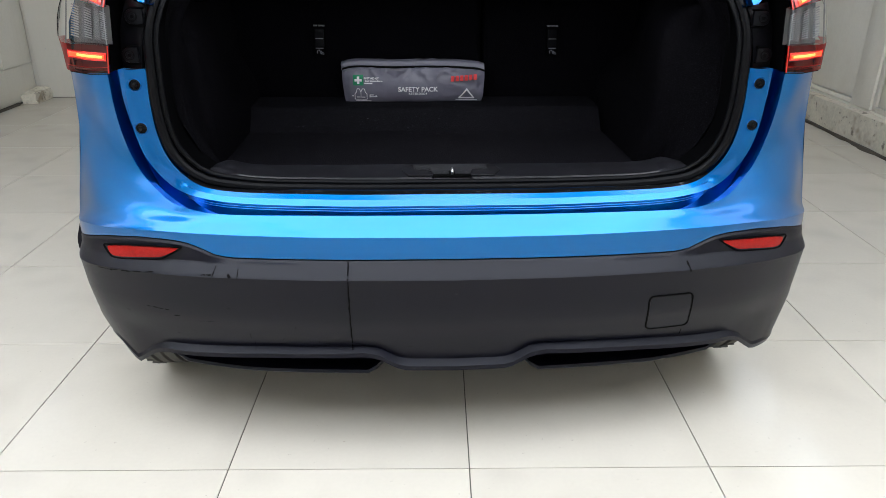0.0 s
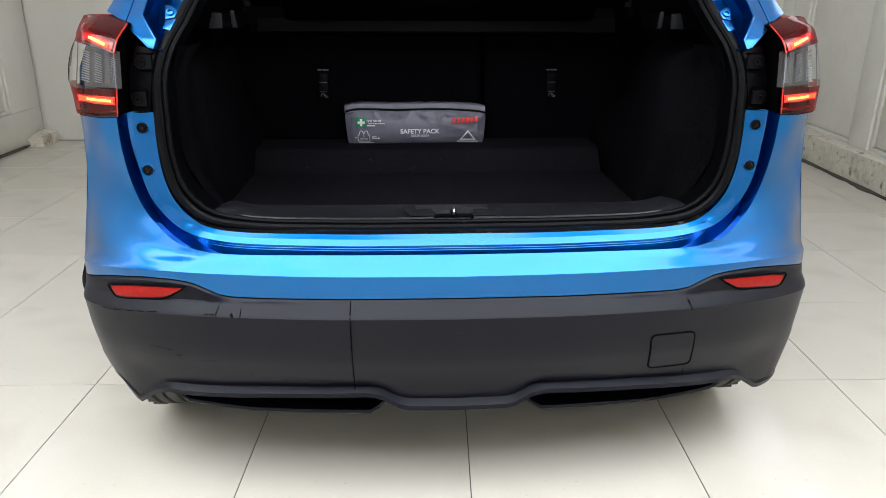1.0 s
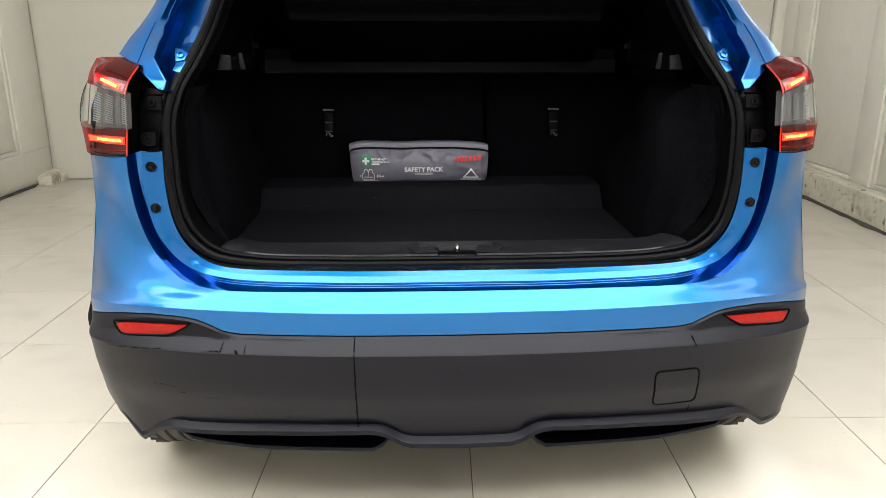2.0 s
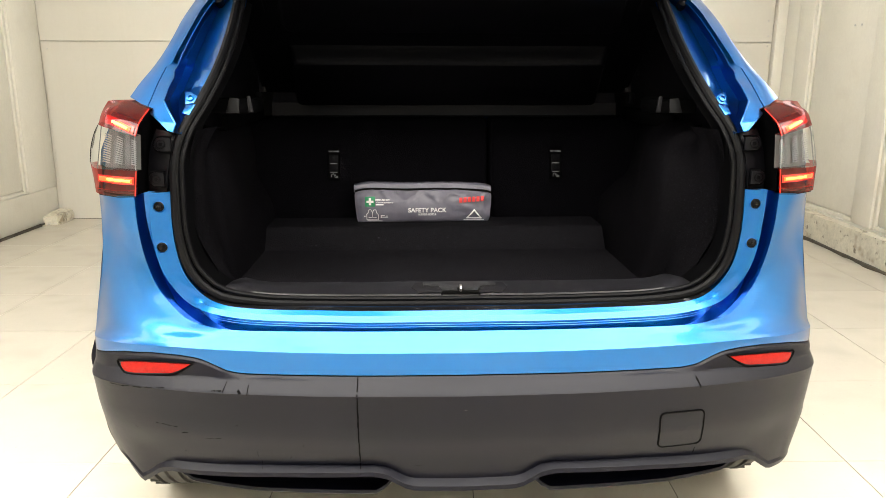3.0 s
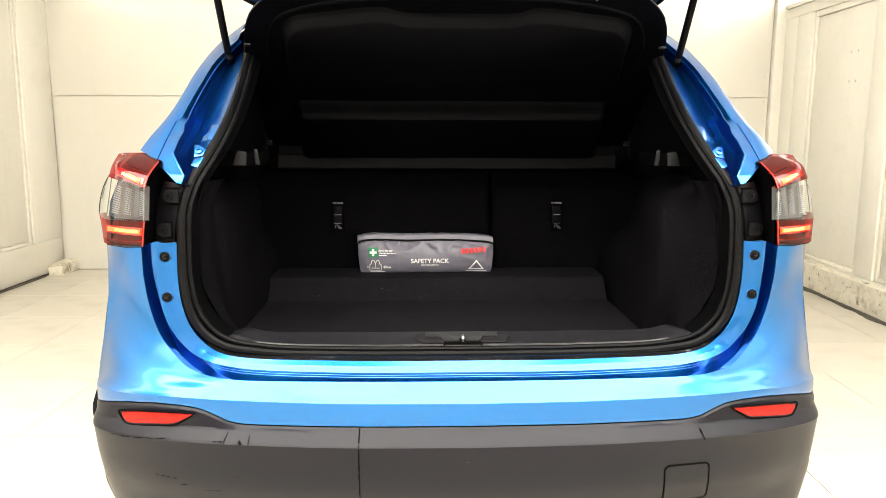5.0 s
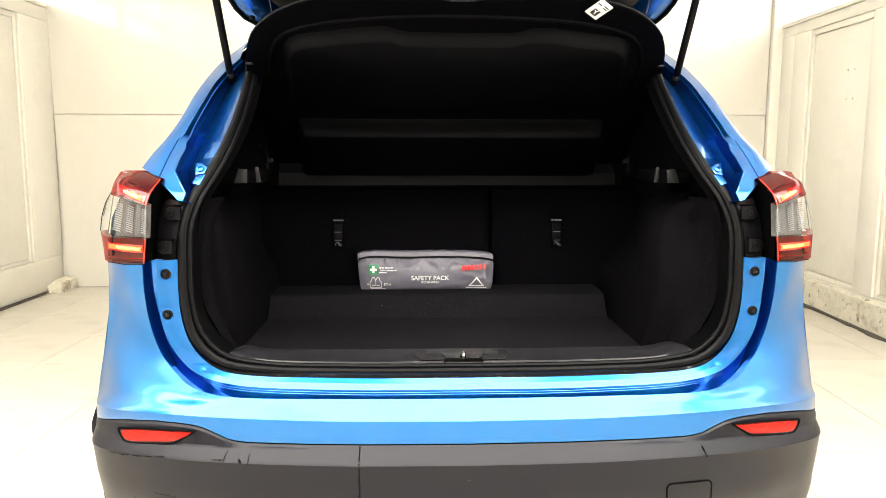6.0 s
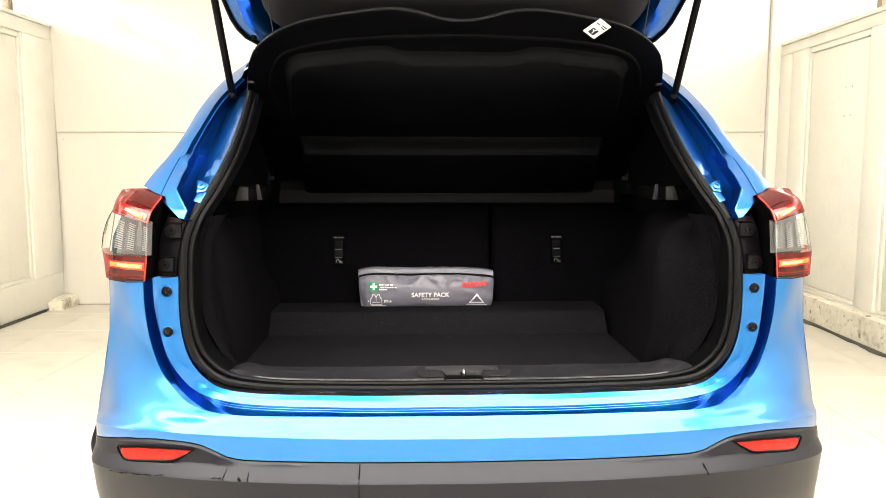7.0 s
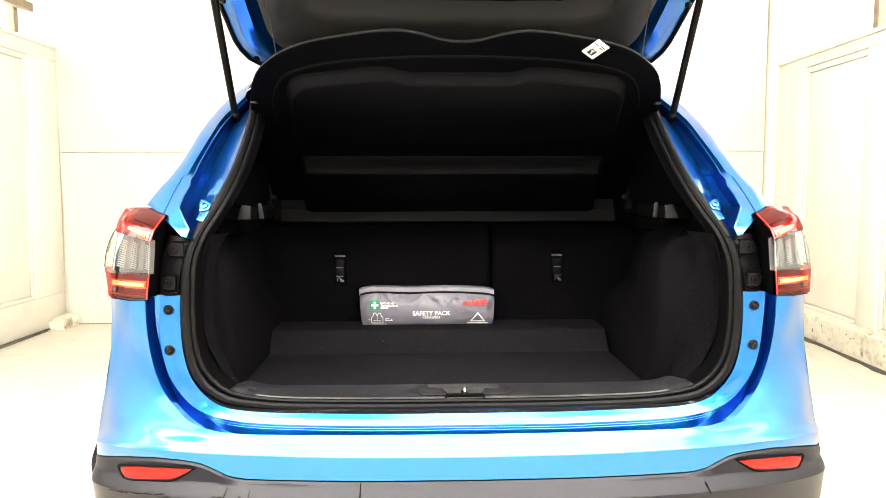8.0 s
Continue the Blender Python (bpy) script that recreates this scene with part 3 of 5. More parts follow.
def dense(w, h, r, k=12):
    """A closed rounded rectangle with points along its straight sides too."""
    pts = rounded(w, h, r)
    out = []
    for (xa, za), (xb, zb) in zip(pts, pts[1:] + pts[:1]):
        q = k if math.hypot(xb - xa, zb - za) > 2 * r else 1
        out += [(xa + (xb - xa) * i / q, za + (zb - za) * i / q) for i in range(q)]
    return out + out[:1]


def mark(points, width, lift=0.0008, name="scratch", mat=None):
    """A dark score along points (x, z) of the cladding; its width wavers."""
    bm = bmesh.new()
    a, b = [], []
    for i, (x, z) in enumerate(points):
        x1, z1 = points[min(i + 1, len(points) - 1)]
        x0, z0 = points[max(i - 1, 0)]
        d = Vector((x1 - x0, z1 - z0)).normalized()
        w = width * (0.35 + 0.65 * abs(noise.noise(Vector((x * 90, z * 90, 3))) * 1.6)) / 2
        a.append(on_face(x - d.y * w, z + d.x * w, lift))
        b.append(on_face(x + d.y * w, z - d.x * w, lift))
    grid(bm, [a, b])
    return part(name, bm, mat or GOUGEGAP, bumper)


# painted skin: strip under the crease, then the shelf and the flanks
crease = [(0, 0.034, 0.609), (0.30, 0.044, 0.609), (0.55, 0.078, 0.607), (0.70, 0.118, 0.603), (0.80, 0.160, 0.595), (0.862, 0.202, 0.589), (0.899, 0.244, 0.582), (0.914, 0.286, 0.577), (0.918, 0.34, 0.575)]
bm = bmesh.new()
rowa = [Vector((p.x, p.y + 0.003, top_edge(p.x) - 0.001)) for p in PLAN]
rowb = [Vector((p.x, p.y - 0.003, top_edge(p.x) + 0.0025)) for p in PLAN]
rowc = spline(crease, 53)
for s in (1, -1):
    grid(bm, [[Vector((s * v.x, v.y, v.z)) for v in r] for r in (rowa, rowb, [a.lerp(b, 0.5) + Vector((0, -0.001, 0)) for a, b in zip(rowb, rowc)], rowc)])
bmesh.ops.remove_doubles(bm, verts=bm.verts[:], dist=0.0003)
part("bumper_strip", bm, BLUE, car, "blue painted strip over the black cladding", 40)

outer = [(0, 0.034, 0.609), (0.30, 0.044, 0.609), (0.55, 0.078, 0.607), (0.70, 0.118, 0.603), (0.80, 0.160, 0.595), (0.862, 0.202, 0.589), (0.899, 0.244, 0.583), (0.913, 0.284, 0.590), (0.909, 0.290, 0.625),
         (0.894, 0.286, 0.690), (0.880, 0.282, 0.745), (0.869, 0.278, 0.810), (0.864, 0.276, 0.880), (0.864, 0.278, 0.938)]
mid_a = [(0, 0.0475, 0.6215), (0.30, 0.0565, 0.6215), (0.55, 0.0885, 0.6195), (0.68, 0.128, 0.6185), (0.765, 0.170, 0.624), (0.826, 0.210, 0.638), (0.848, 0.243, 0.684), (0.850, 0.263, 0.748),
         (0.843, 0.264, 0.805), (0.838, 0.252, 0.872), (0.838, 0.240, 0.938)]
mid_b = [(0, 0.061, 0.634), (0.30, 0.070, 0.634), (0.54, 0.097, 0.6325), (0.64, 0.137, 0.637), (0.712, 0.173, 0.655), (0.764, 0.206, 0.694), (0.782, 0.228, 0.756), (0.788, 0.228, 0.822),
         (0.789, 0.215, 0.882), (0.789, 0.205, 0.938)]
edge0 = [(0, 0.074, 0.646), (0.30, 0.082, 0.6455), (0.535, 0.106, 0.644), (0.592, 0.125, 0.6475), (0.641, 0.150, 0.656), (0.681, 0.177, 0.679), (0.723, 0.206, 0.719), (0.747, 0.215, 0.783),
         (0.754, 0.207, 0.861), (0.752, 0.199, 0.935)]
bm = loft(bmesh.new(), [outer, mid_a, mid_b, edge0], 100, across=26)
part("rear_skin", bm, BLUE, car, "bright blue metallic rear skin sweeping round the boot opening", 50)

# shut channel and flange round the opening
edge0b = [(x, y + 0.010, z - 0.004) if x < 0.6 else (x - 0.006, y + 0.012, z) for x, y, z in edge0]
channel_a = [(0, 0.092, 0.610), (0.30, 0.100, 0.610), (0.53, 0.125, 0.612), (0.62, 0.165, 0.628), (0.679, 0.214, 0.668), (0.714, 0.243, 0.717), (0.738, 0.257, 0.786), (0.750, 0.256, 0.864), (0.749, 0.250, 0.938)]
channel_b = [(0, 0.150, 0.604), (0.30, 0.154, 0.606), (0.55, 0.180, 0.616), (0.632, 0.224, 0.650), (0.685, 0.254, 0.696), (0.712, 0.264, 0.752), (0.727, 0.266, 0.822), (0.727, 0.262, 0.888), (0.720, 0.253, 0.938)]
flange_a = [(0, 0.159, 0.6375), (0.30, 0.161, 0.639), (0.555, 0.185, 0.647), (0.641, 0.204, 0.668), (0.686, 0.210, 0.711), (0.711, 0.211, 0.760), (0.724, 0.212, 0.827), (0.725, 0.212, 0.891), (0.721, 0.212, 0.941)]
flange_m = [(0, 0.1713, 0.6489), (0.30, 0.1733, 0.6509), (0.565, 0.196, 0.6597), (0.632, 0.209, 0.681), (0.673, 0.213, 0.724), (0.695, 0.213, 0.776), (0.705, 0.213, 0.845), (0.704, 0.213, 0.895), (0.700, 0.213, 0.941)]
flange_g = [(x, y + 0.003, z - 0.0012) for x, y, z in flange_m[:3]] + [(x - 0.003, y + 0.001, z) for x, y, z in flange_m[3:]]
flange_b = [(0, 0.1816, 0.6585), (0.30, 0.1826, 0.6605), (0.570, 0.206, 0.670), (0.618, 0.214, 0.692), (0.655, 0.215, 0.738), (0.673, 0.215, 0.797), (0.678, 0.215, 0.866), (0.676, 0.215, 0.943)]
bm = loft(bmesh.new(), [edge0, edge0b, channel_a, channel_b, flange_a], 100)
part("shut_channel", bm, BLUE, car, "blue painted gutter below the boot opening", 35)
bm = loft(bmesh.new(), [flange_a, flange_m, flange_g, flange_b, [(x * 0.99, y + 0.03, z + 0.002) for x, y, z in flange_b]], 100)
part("opening_flange", bm, BLUE, car, "blue flange with rubber plugs round the opening", 25)
for drop in (0.005, 0.0105):
    line = [(x, y - 0.0035, z - drop) for x, y, z in flange_a[:4]]
    part("pressed_bead", tube(bmesh.new(), spline([(-x, y, z) for x, y, z in line[::-1]] + line[1:], 91), [0.0010 * min(1.0, (46 - abs(k - 45)) / 18) for k in range(91)], 6, False), BLUE, car)

# upper gutter beside the raised tailgate
sil = [(0.786, 0.323, 1.153), (0.769, 0.358, 1.189), (0.752, 0.393, 1.220), (0.739, 0.431, 1.252), (0.727, 0.479, 1.293), (0.716, 0.558, 1.353), (0.685, 0.690, 1.444), (0.633, 0.821, 1.524)]
rim = [(0.665, 0.211, 1.081), (0.688, 0.225, 1.101), (0.713, 0.249, 1.117), (0.729, 0.271, 1.131), (0.724, 0.326, 1.177), (0.720, 0.354, 1.200), (0.715, 0.381, 1.223), (0.703, 0.399, 1.237), (0.700, 0.422, 1.256), (0.693, 0.455, 1.284), (0.682, 0.508, 1.328), (0.665, 0.578, 1.386), (0.625, 0.685, 1.460)]
ridge = [(0.658, 0.214, 1.079), (0.653, 0.225, 1.097), (0.670, 0.246, 1.118), (0.692, 0.278, 1.146), (0.690, 0.316, 1.177), (0.687, 0.347, 1.197), (0.692, 0.369, 1.213), (0.690, 0.404, 1.232), (0.689, 0.423, 1.248), (0.684, 0.456, 1.275), (0.674, 0.509, 1.319), (0.657, 0.580, 1.376), (0.618, 0.688, 1.452)]
shelf_in = [(0.657, 0.222, 1.077), (0.662, 0.262, 1.096), (0.681, 0.289, 1.118), (0.701, 0.323, 1.144), (0.697, 0.364, 1.175), (0.692, 0.392, 1.195), (0.694, 0.414, 1.212), (0.695, 0.438, 1.230), (0.694, 0.459, 1.246), (0.688, 0.495, 1.275), (0.678, 0.550, 1.319), (0.660, 0.620, 1.376), (0.622, 0.721, 1.448)]
crease_in = [(0.657, 0.234, 1.075), (0.672, 0.295, 1.095), (0.692, 0.331, 1.120), (0.707, 0.364, 1.145), (0.702, 0.406, 1.175), (0.696, 0.431, 1.197), (0.694, 0.452, 1.217), (0.687, 0.469, 1.244), (0.686, 0.492, 1.265), (0.679, 0.535, 1.302), (0.668, 0.595, 1.353), (0.655, 0.647, 1.392), (0.624, 0.732, 1.445)]
trough = [(0.652, 0.240, 1.073), (0.671, 0.319, 1.093), (0.685, 0.357, 1.119), (0.694, 0.391, 1.144), (0.688, 0.427, 1.172), (0.684, 0.452, 1.195), (0.680, 0.476, 1.216), (0.677, 0.509, 1.247), (0.674, 0.532, 1.266), (0.667, 0.577, 1.305), (0.657, 0.634, 1.356), (0.646, 0.682, 1.394), (0.622, 0.745, 1.438)]
flange_lip = [(0.646, 0.240, 1.072), (0.648, 0.274, 1.096), (0.656, 0.300, 1.120), (0.655, 0.326, 1.144), (0.650, 0.352, 1.168), (0.646, 0.376, 1.190), (0.640, 0.402, 1.213), (0.638, 0.440, 1.247), (0.634, 0.460, 1.265), (0.629, 0.504, 1.303), (0.622, 0.562, 1.352), (0.616, 0.605, 1.389), (0.602, 0.660, 1.420)]
flange_up = [(0.656, 0.240, 1.050), (0.643, 0.258, 1.086), (0.620, 0.294, 1.133), (0.602, 0.336, 1.179), (0.592, 0.385, 1.226), (0.587, 0.444, 1.278), (0.582, 0.510, 1.332), (0.574, 0.562, 1.373), (0.576, 0.615, 1.410)]
seal_path = [(0, 0.224, 0.660), (0.30, 0.224, 0.662), (0.50, 0.224, 0.671), (0.592, 0.224, 0.692), (0.646, 0.224, 0.748), (0.666, 0.224, 0.832), (0.667, 0.224, 0.943), (0.664, 0.234, 1.022),
             (0.648, 0.262, 1.082), (0.620, 0.312, 1.142), (0.592, 0.382, 1.220), (0.581, 0.480, 1.305), (0.584, 0.600, 1.395), (0.596, 0.750, 1.495), (0.50, 0.850, 1.545), (0, 0.880, 1.560)]
seal_up = seal_path[7:14]
def slab(points, thick, bevel=0.001):
    """A small raised plate through four or more corner points."""
    p = [Vector(q) for q in points]
    n = (p[1] - p[0]).cross(p[2] - p[0]).normalized()
    if n.y > 0:
        n = -n
    bm2 = bmesh.new()
    a = [bm2.verts.new(q - n * 0.004) for q in p]
    b2 = [bm2.verts.new(q + n * thick) for q in p]
    bm2.faces.new(a)
    top = bm2.faces.new(b2)
    for k in range(len(p)):
        bm2.faces.new((a[k], a[(k + 1) % len(p)], b2[(k + 1) % len(p)], b2[k]))
    bmesh.ops.bevel(bm2, geom=list(top.edges), offset=bevel, segments=2, affect="EDGES", profile=0.5)
    return bm2


edge_up = [tuple(p) for p in spline(rim[3:], 14)]
sil_up = [tuple(p) for p in spline(sil, 14)]
band = [tuple(a[k] * 0.45 + b[k] * 0.55 + (0, -0.006, 0.002)[k] for k in range(3)) for a, b in zip(sil_up, edge_up)]
inner_up = [tuple(p) for p in spline(flange_up, 13)]
for s in (1, -1):
    bm = loft(bmesh.new(), [[(x - 0.004, y + 0.02, z - 0.004) for x, y, z in sil_up], sil_up, band, edge_up], 48, (s,))
    pil = part("pillar_skin", bm, BLUE, car, "blue painted rear pillar", 40)
    # faceted foot, pocket with a stepped wall, trough and flange
    runs = [rim, ridge, shelf_in, crease_in, trough, flange_lip, inner_up, [(x - 0.012, y + 0.02, z) for x, y, z in inner_up]]
    fine = [[Vector(p).lerp(Vector(q), k / 4) for p, q in zip(run, run[1:]) for k in range(4)] + [Vector(run[-1])] for run in runs]
    bm = grid(bmesh.new(), [[Vector((s * p.x, p.y, p.z)) for p in run] for run in fine])
    bmesh.ops.smooth_vert(bm, verts=[v for v in bm.verts if len(v.link_edges) == 4 and v.co.z > 1.23], factor=0.5, use_axis_x=True, use_axis_y=True, use_axis_z=True)
    part("pillar_gutter", bm, BLUE, pil, "deep blue rain gutter", 24)
    for run in (ridge[6:], crease_in[7:]):
        part("gutter_bead", tube(bmesh.new(), spline([(s * x, y - 0.001, z) for x, y, z in run], 40), 0.0022, 6), BLUE, pil)
    part("gutter_bead", tube(bmesh.new(), [(s * x, y, z) for x, y, z in rim[:7]], 0.0020, 6), BLUE, pil)
    part("gutter_bead", tube(bmesh.new(), [(s * x, y, z) for x, y, z in ridge[:7]], 0.0024, 6), BLUE, pil)
    fl = lambda *q: [(s * x, y, z) for x, y, z in q]
    part("pressed_step", slab(fl((0.632, 0.391, 1.214), (0.597, 0.372, 1.214), (0.603, 0.336, 1.178), (0.631, 0.353, 1.174)), 0.004, 0.003), BLUE, pil)
    part("pressed_tab", slab(fl((0.660, 0.337, 1.166), (0.643, 0.328, 1.164), (0.620, 0.310, 1.152), (0.622, 0.300, 1.141), (0.652, 0.304, 1.136)), 0.002, 0.0018), BLUE, pil)
    part("pressed_foot", slab(fl((0.648, 0.298, 1.134), (0.624, 0.294, 1.137), (0.634, 0.272, 1.112), (0.654, 0.281, 1.116)), 0.003, 0.002), BLUE, pil)
    part("hole", disc(bmesh.new(), facing_rear(s * 0.641, 0.310, 1.151, 38, 0), ((0.008, -0.004), (0.008, 0.003), (0.0055, 0.0035), (0.005, 0.0)), 14), BLUE, pil)

# outer shell: flanks, roof, bonnet and nose
ring0 = [(0.918, 0.34, 0.545), (0.9135, 0.287, 0.588), (0.894, 0.286, 0.690), (0.870, 0.279, 0.805), (0.864, 0.276, 0.880), (0.864, 0.278, 0.938), (0.862, 0.310, 1.030), (0.835, 0.335, 1.110), *[(x - 0.012, y + 0.014, z - 0.004) for x, y, z in sil], (0.50, 0.885, 1.560), (0.25, 0.905, 1.575), (0, 0.910, 1.580)]


def shell_ring(y, belt, roof, w_belt, w_roof, w_sill):
    """Half a cross-section, from sill to roof, with as many points as the rear ring."""
    pts = [(w_sill, 0.545), (w_sill + 0.004, 0.60), (w_sill + 0.004, 0.70), (w_sill - 0.004, 0.80), (w_sill - 0.012, 0.88), (w_belt, belt)]
    for f in (0.14, 0.26, 0.36, 0.45, 0.54, 0.63, 0.72, 0.81, 0.90, 0.965):
        pts.append((w_belt + (w_roof - w_belt) * f ** 1.15, belt + (roof - 0.03 - belt) * f ** 0.95))
    pts += [(w_roof * 0.85, roof - 0.012), (w_roof * 0.45, roof - 0.002), (0, roof)]
    return [(x, y, z) for x, z in pts]


stations = [shell_ring(1.05, 1.00, 1.590, 0.880, 0.60, 0.898), shell_ring(1.7, 0.985, 1.595, 0.885, 0.60, 0.895), shell_ring(2.4, 0.97, 1.575, 0.885, 0.59, 0.893), shell_ring(2.75, 0.965, 1.50, 0.885, 0.60, 0.893),
            shell_ring(3.15, 0.96, 1.22, 0.885, 0.66, 0.893), shell_ring(3.42, 0.955, 1.06, 0.885, 0.72, 0.893), shell_ring(3.9, 0.93, 1.00, 0.875, 0.70, 0.888), shell_ring(4.2, 0.88, 0.93, 0.82, 0.62, 0.83), shell_ring(4.36, 0.80, 0.82, 0.62, 0.50, 0.66)]
bm = bmesh.new()
for s in (1, -1):
    grid(bm, [[Vector((s * x, y, z)) for x, y, z in ring] for ring in [ring0] + stations])
bmesh.ops.remove_doubles(bm, verts=bm.verts[:], dist=0.0003)
part("body_shell", bm, BLUE, car, "blue painted body with roof and bonnet", 40)
bm = bmesh.new()
for s in (1, -1):
    grid(bm, [[Vector((s * x * 0.965, y + (0.14 if k == 0 else 0), z - 0.02)) for x, y, z in ring[5:]] for k, ring in enumerate([ring0] + stations[:5])])
part("cabin_lining", bm, TRIM, car, "black cabin lining", 40)
bm = bmesh.new()
for s in (1, -1):
    # sills and floor of the body
    grid(bm, [[Vector((s * a, y, z)) for y in (1.2, 2.0, 2.8)] for a, z in ((0.90, 0.546), (0.895, 0.36), (0.86, 0.26), (0.0, 0.24))])
    grid(bm, [[Vector((s * a, y, z)) for y in (3.75, 4.2, 4.36)] for a, z in ((0.80, 0.546), (0.78, 0.36), (0.7, 0.26), (0.0, 0.24))])
    grid(bm, [[Vector((s * a, y, z)) for a in (0.0, 0.62)] for y, z in ((4.36, 0.25), (4.385, 0.45), (4.36, 0.81))])
    grid(bm, [[Vector((s * a, y, 0.40)) for a in (0.0, 0.60)] for y in (0.3, 1.2)])
    grid(bm, [[Vector((s * a, y, 0.40)) for a in (0.0, 0.60)] for y in (2.8, 3.75)])
part("lower_cladding", bm, CLAD, car, "black plastic sills and underside", 30)
for s in (1, -1):
    for y0, y1 in ((1.10, 1.95), (2.03, 2.85)):
        g = []
        for f in (0.12, 0.45, 0.85):
            x = 0.886 + (0.60 - 0.886) * f ** 1.15
            z = 0.985 + 0.57 * f ** 0.95
            g.append([Vector((s * (x + 0.006), y0 + (y1 - y0) * k / 5 + 0.05 * (f if y0 < 2 else -3.2 * f), z - (0.02 if f > 0.8 else 0))) for k in range(6)])
        part("side_window", grid(bmesh.new(), g), DARKGLASS, car, "dark tinted side window", 30)

# wheel arches, wheels
for s in (1, -1):
    edge = [(0.918, 0.335, 0.546), (0.917, 0.31, 0.49), (0.912, 0.30, 0.42), (0.902, 0.30, 0.34), (0.888, 0.29, 0.27), (0.874, 0.28, 0.240)]
    flare = [(0.934, 0.312, 0.545), (0.951, 0.318, 0.495), (0.946, 0.320, 0.440), (0.934, 0.322, 0.385), (0.934, 0.324, 0.295), (0.902, 0.311, 0.228)]
    arch = [(0.935, 0.47, 0.62), (0.950, 0.44, 0.50), (0.945, 0.425, 0.43), (0.930, 0.42, 0.37), (0.922, 0.385, 0.295), (0.880, 0.335, 0.230)]
    part("wheel_arch_trim", loft(bmesh.new(), [edge, flare, arch], 24, (s,)), CLAD, car, "black plastic wheel arch trim", 40)
    for y in (0.62, 3.32):
        hub = Matrix.Translation((s * 0.780, y, 0.343 + s * 0.0059)) @ Euler((0, radians(90), 0)).to_matrix().to_4x4()
        tread = [(0.200, -0.085), (0.24, -0.098), (0.300, -0.102), (0.325, -0.098), (0.337, -0.085)]
        for g in (-0.05, -0.018, 0.018, 0.05):
            tread += [(0.3415, g - 0.006), (0.334, g - 0.004), (0.334, g + 0.004), (0.3415, g + 0.006)]
        tread += [(0.337, 0.085), (0.325, 0.098), (0.300, 0.102), (0.24, 0.098), (0.200, 0.085)]
        bmw = bmesh.new()
        grid(bmw, [[hub @ Vector((r * math.cos(2 * math.pi * j / 72), r * math.sin(2 * math.pi * j / 72), h)) for j in range(72)] for r, h in tread], closed=True)
        wheel = part("wheel", disc(bmesh.new(), hub, ((0.215, -0.07), (0.215, 0.06), (0.19, 0.07), (0.06, 0.05), (0.03, 0.07)), 40), STEEL, car, "alloy wheel")
        part("tyre", bmw, TYRE, wheel, "black tyre with grooved tread", 25)
        sipes = bmesh.new()
        for j in range(48):
            a = 2 * math.pi * j / 48
            m = hub @ Matrix.Rotation(a, 4, "Z") @ Matrix.Translation((0.338, 0, 0))
            for g in (-0.068, 0.068):
                plate(sipes, [(-0.002, -0.0035), (0.0055, -0.0035), (0.0055, 0.0035), (-0.002, 0.0035)], m @ Matrix.Translation((0, 0, g - 0.012)), 0.024)
        tagged(part("tread_blocks", sipes, TYRE, wheel, "", 0), kind="stuff")

# diffuser slots under the bumper
for s in (1, -1):
    bm = bmesh.new()
    xs = [0.165 + 0.540 * k / 24 for k in range(25)]
    prof = ((0.020, 0.000), (0.014, 0.006), (0.016, 0.013), (0.060, 0.016), (0.075, 0.008), (0.060, 0.000))
    rws = []
    for k, x in enumerate(xs):
        rise = 0.040 * max(0, 1 - k / 2.0) ** 1.5 + 0.035 * max(0, (k - 22) / 2.0) ** 1.5
        z0 = float(np.interp(x, (0.165, 0.30, 0.50, 0.72), (0.228, 0.228, 0.226, 0.236))) + rise
        rws.append([Vector((s * x, plan_y(x) + 0.022 + dy, z0 + dz)) for dy, dz in prof])
    grid(bm, rws, closed=True)
    bmesh.ops.holes_fill(bm, edges=[e for e in bm.edges if len(e.link_faces) == 1])
    part("diffuser_blade", bm, CLAD, car, "black plastic blade under the bumper slot", 40)
    bm = bmesh.new()
    grid(bm, [[Vector((s * x, plan_y(x) + dy, (low_edge(x) + 0.01) if top else 0.236)) for x in xs] for dy, top in ((0.075, True), (0.085, False))])
    part("slot_back", bm, TRIM, car, "dark recess behind the slot")

# red reflectors in the cladding
for s in (1, -1):
    n = 14
    lo, hi = [], []
    for k in range(n + 1):
        f = k / n
        x = 0.622 + 0.186 * f
        hi.append(clad_point(s * x, 0.5685 - 0.006 * f - 0.012 * f * f - 0.004 * f ** 10, 0.002))
        lo.append(clad_point(s * (0.655 + 0.145 * f), 0.5425 - 0.011 * f - 0.007 * f * f + 0.007 * max(0.0, 1 - 2 * f) ** 6 + 0.005 * f ** 12, 0.002))
    bm = bmesh.new()
    grid(bm, [[p + Vector((0, 0.008, 0)) for p in hi], hi, [a.lerp(b, 0.5) + Vector((0, -0.003, 0)) for a, b in zip(hi, lo)], lo, [p + Vector((0, 0.008, 0)) for p in lo]])
    refl = part("reflector", bm, REDREFL, car, "red plastic rear reflector", 60)
    bm = bmesh.new()
    # dark line round the reflector, drawn for the shade of its recess
    ring = [p + Vector((0, -0.001, 0.004)) for p in hi] + [p + Vector((0, -0.001, -0.004)) for p in lo[::-1]]
    ring[0] += Vector((-s * 0.008, 0, 0)); ring[n + 1 - 1] += Vector((s * 0.008, 0.004, 0))
    tube(bm, spline([*ring, ring[0]], 70), 0.0022, 6, False)
    part("surround", bm, GOUGEGAP, refl)

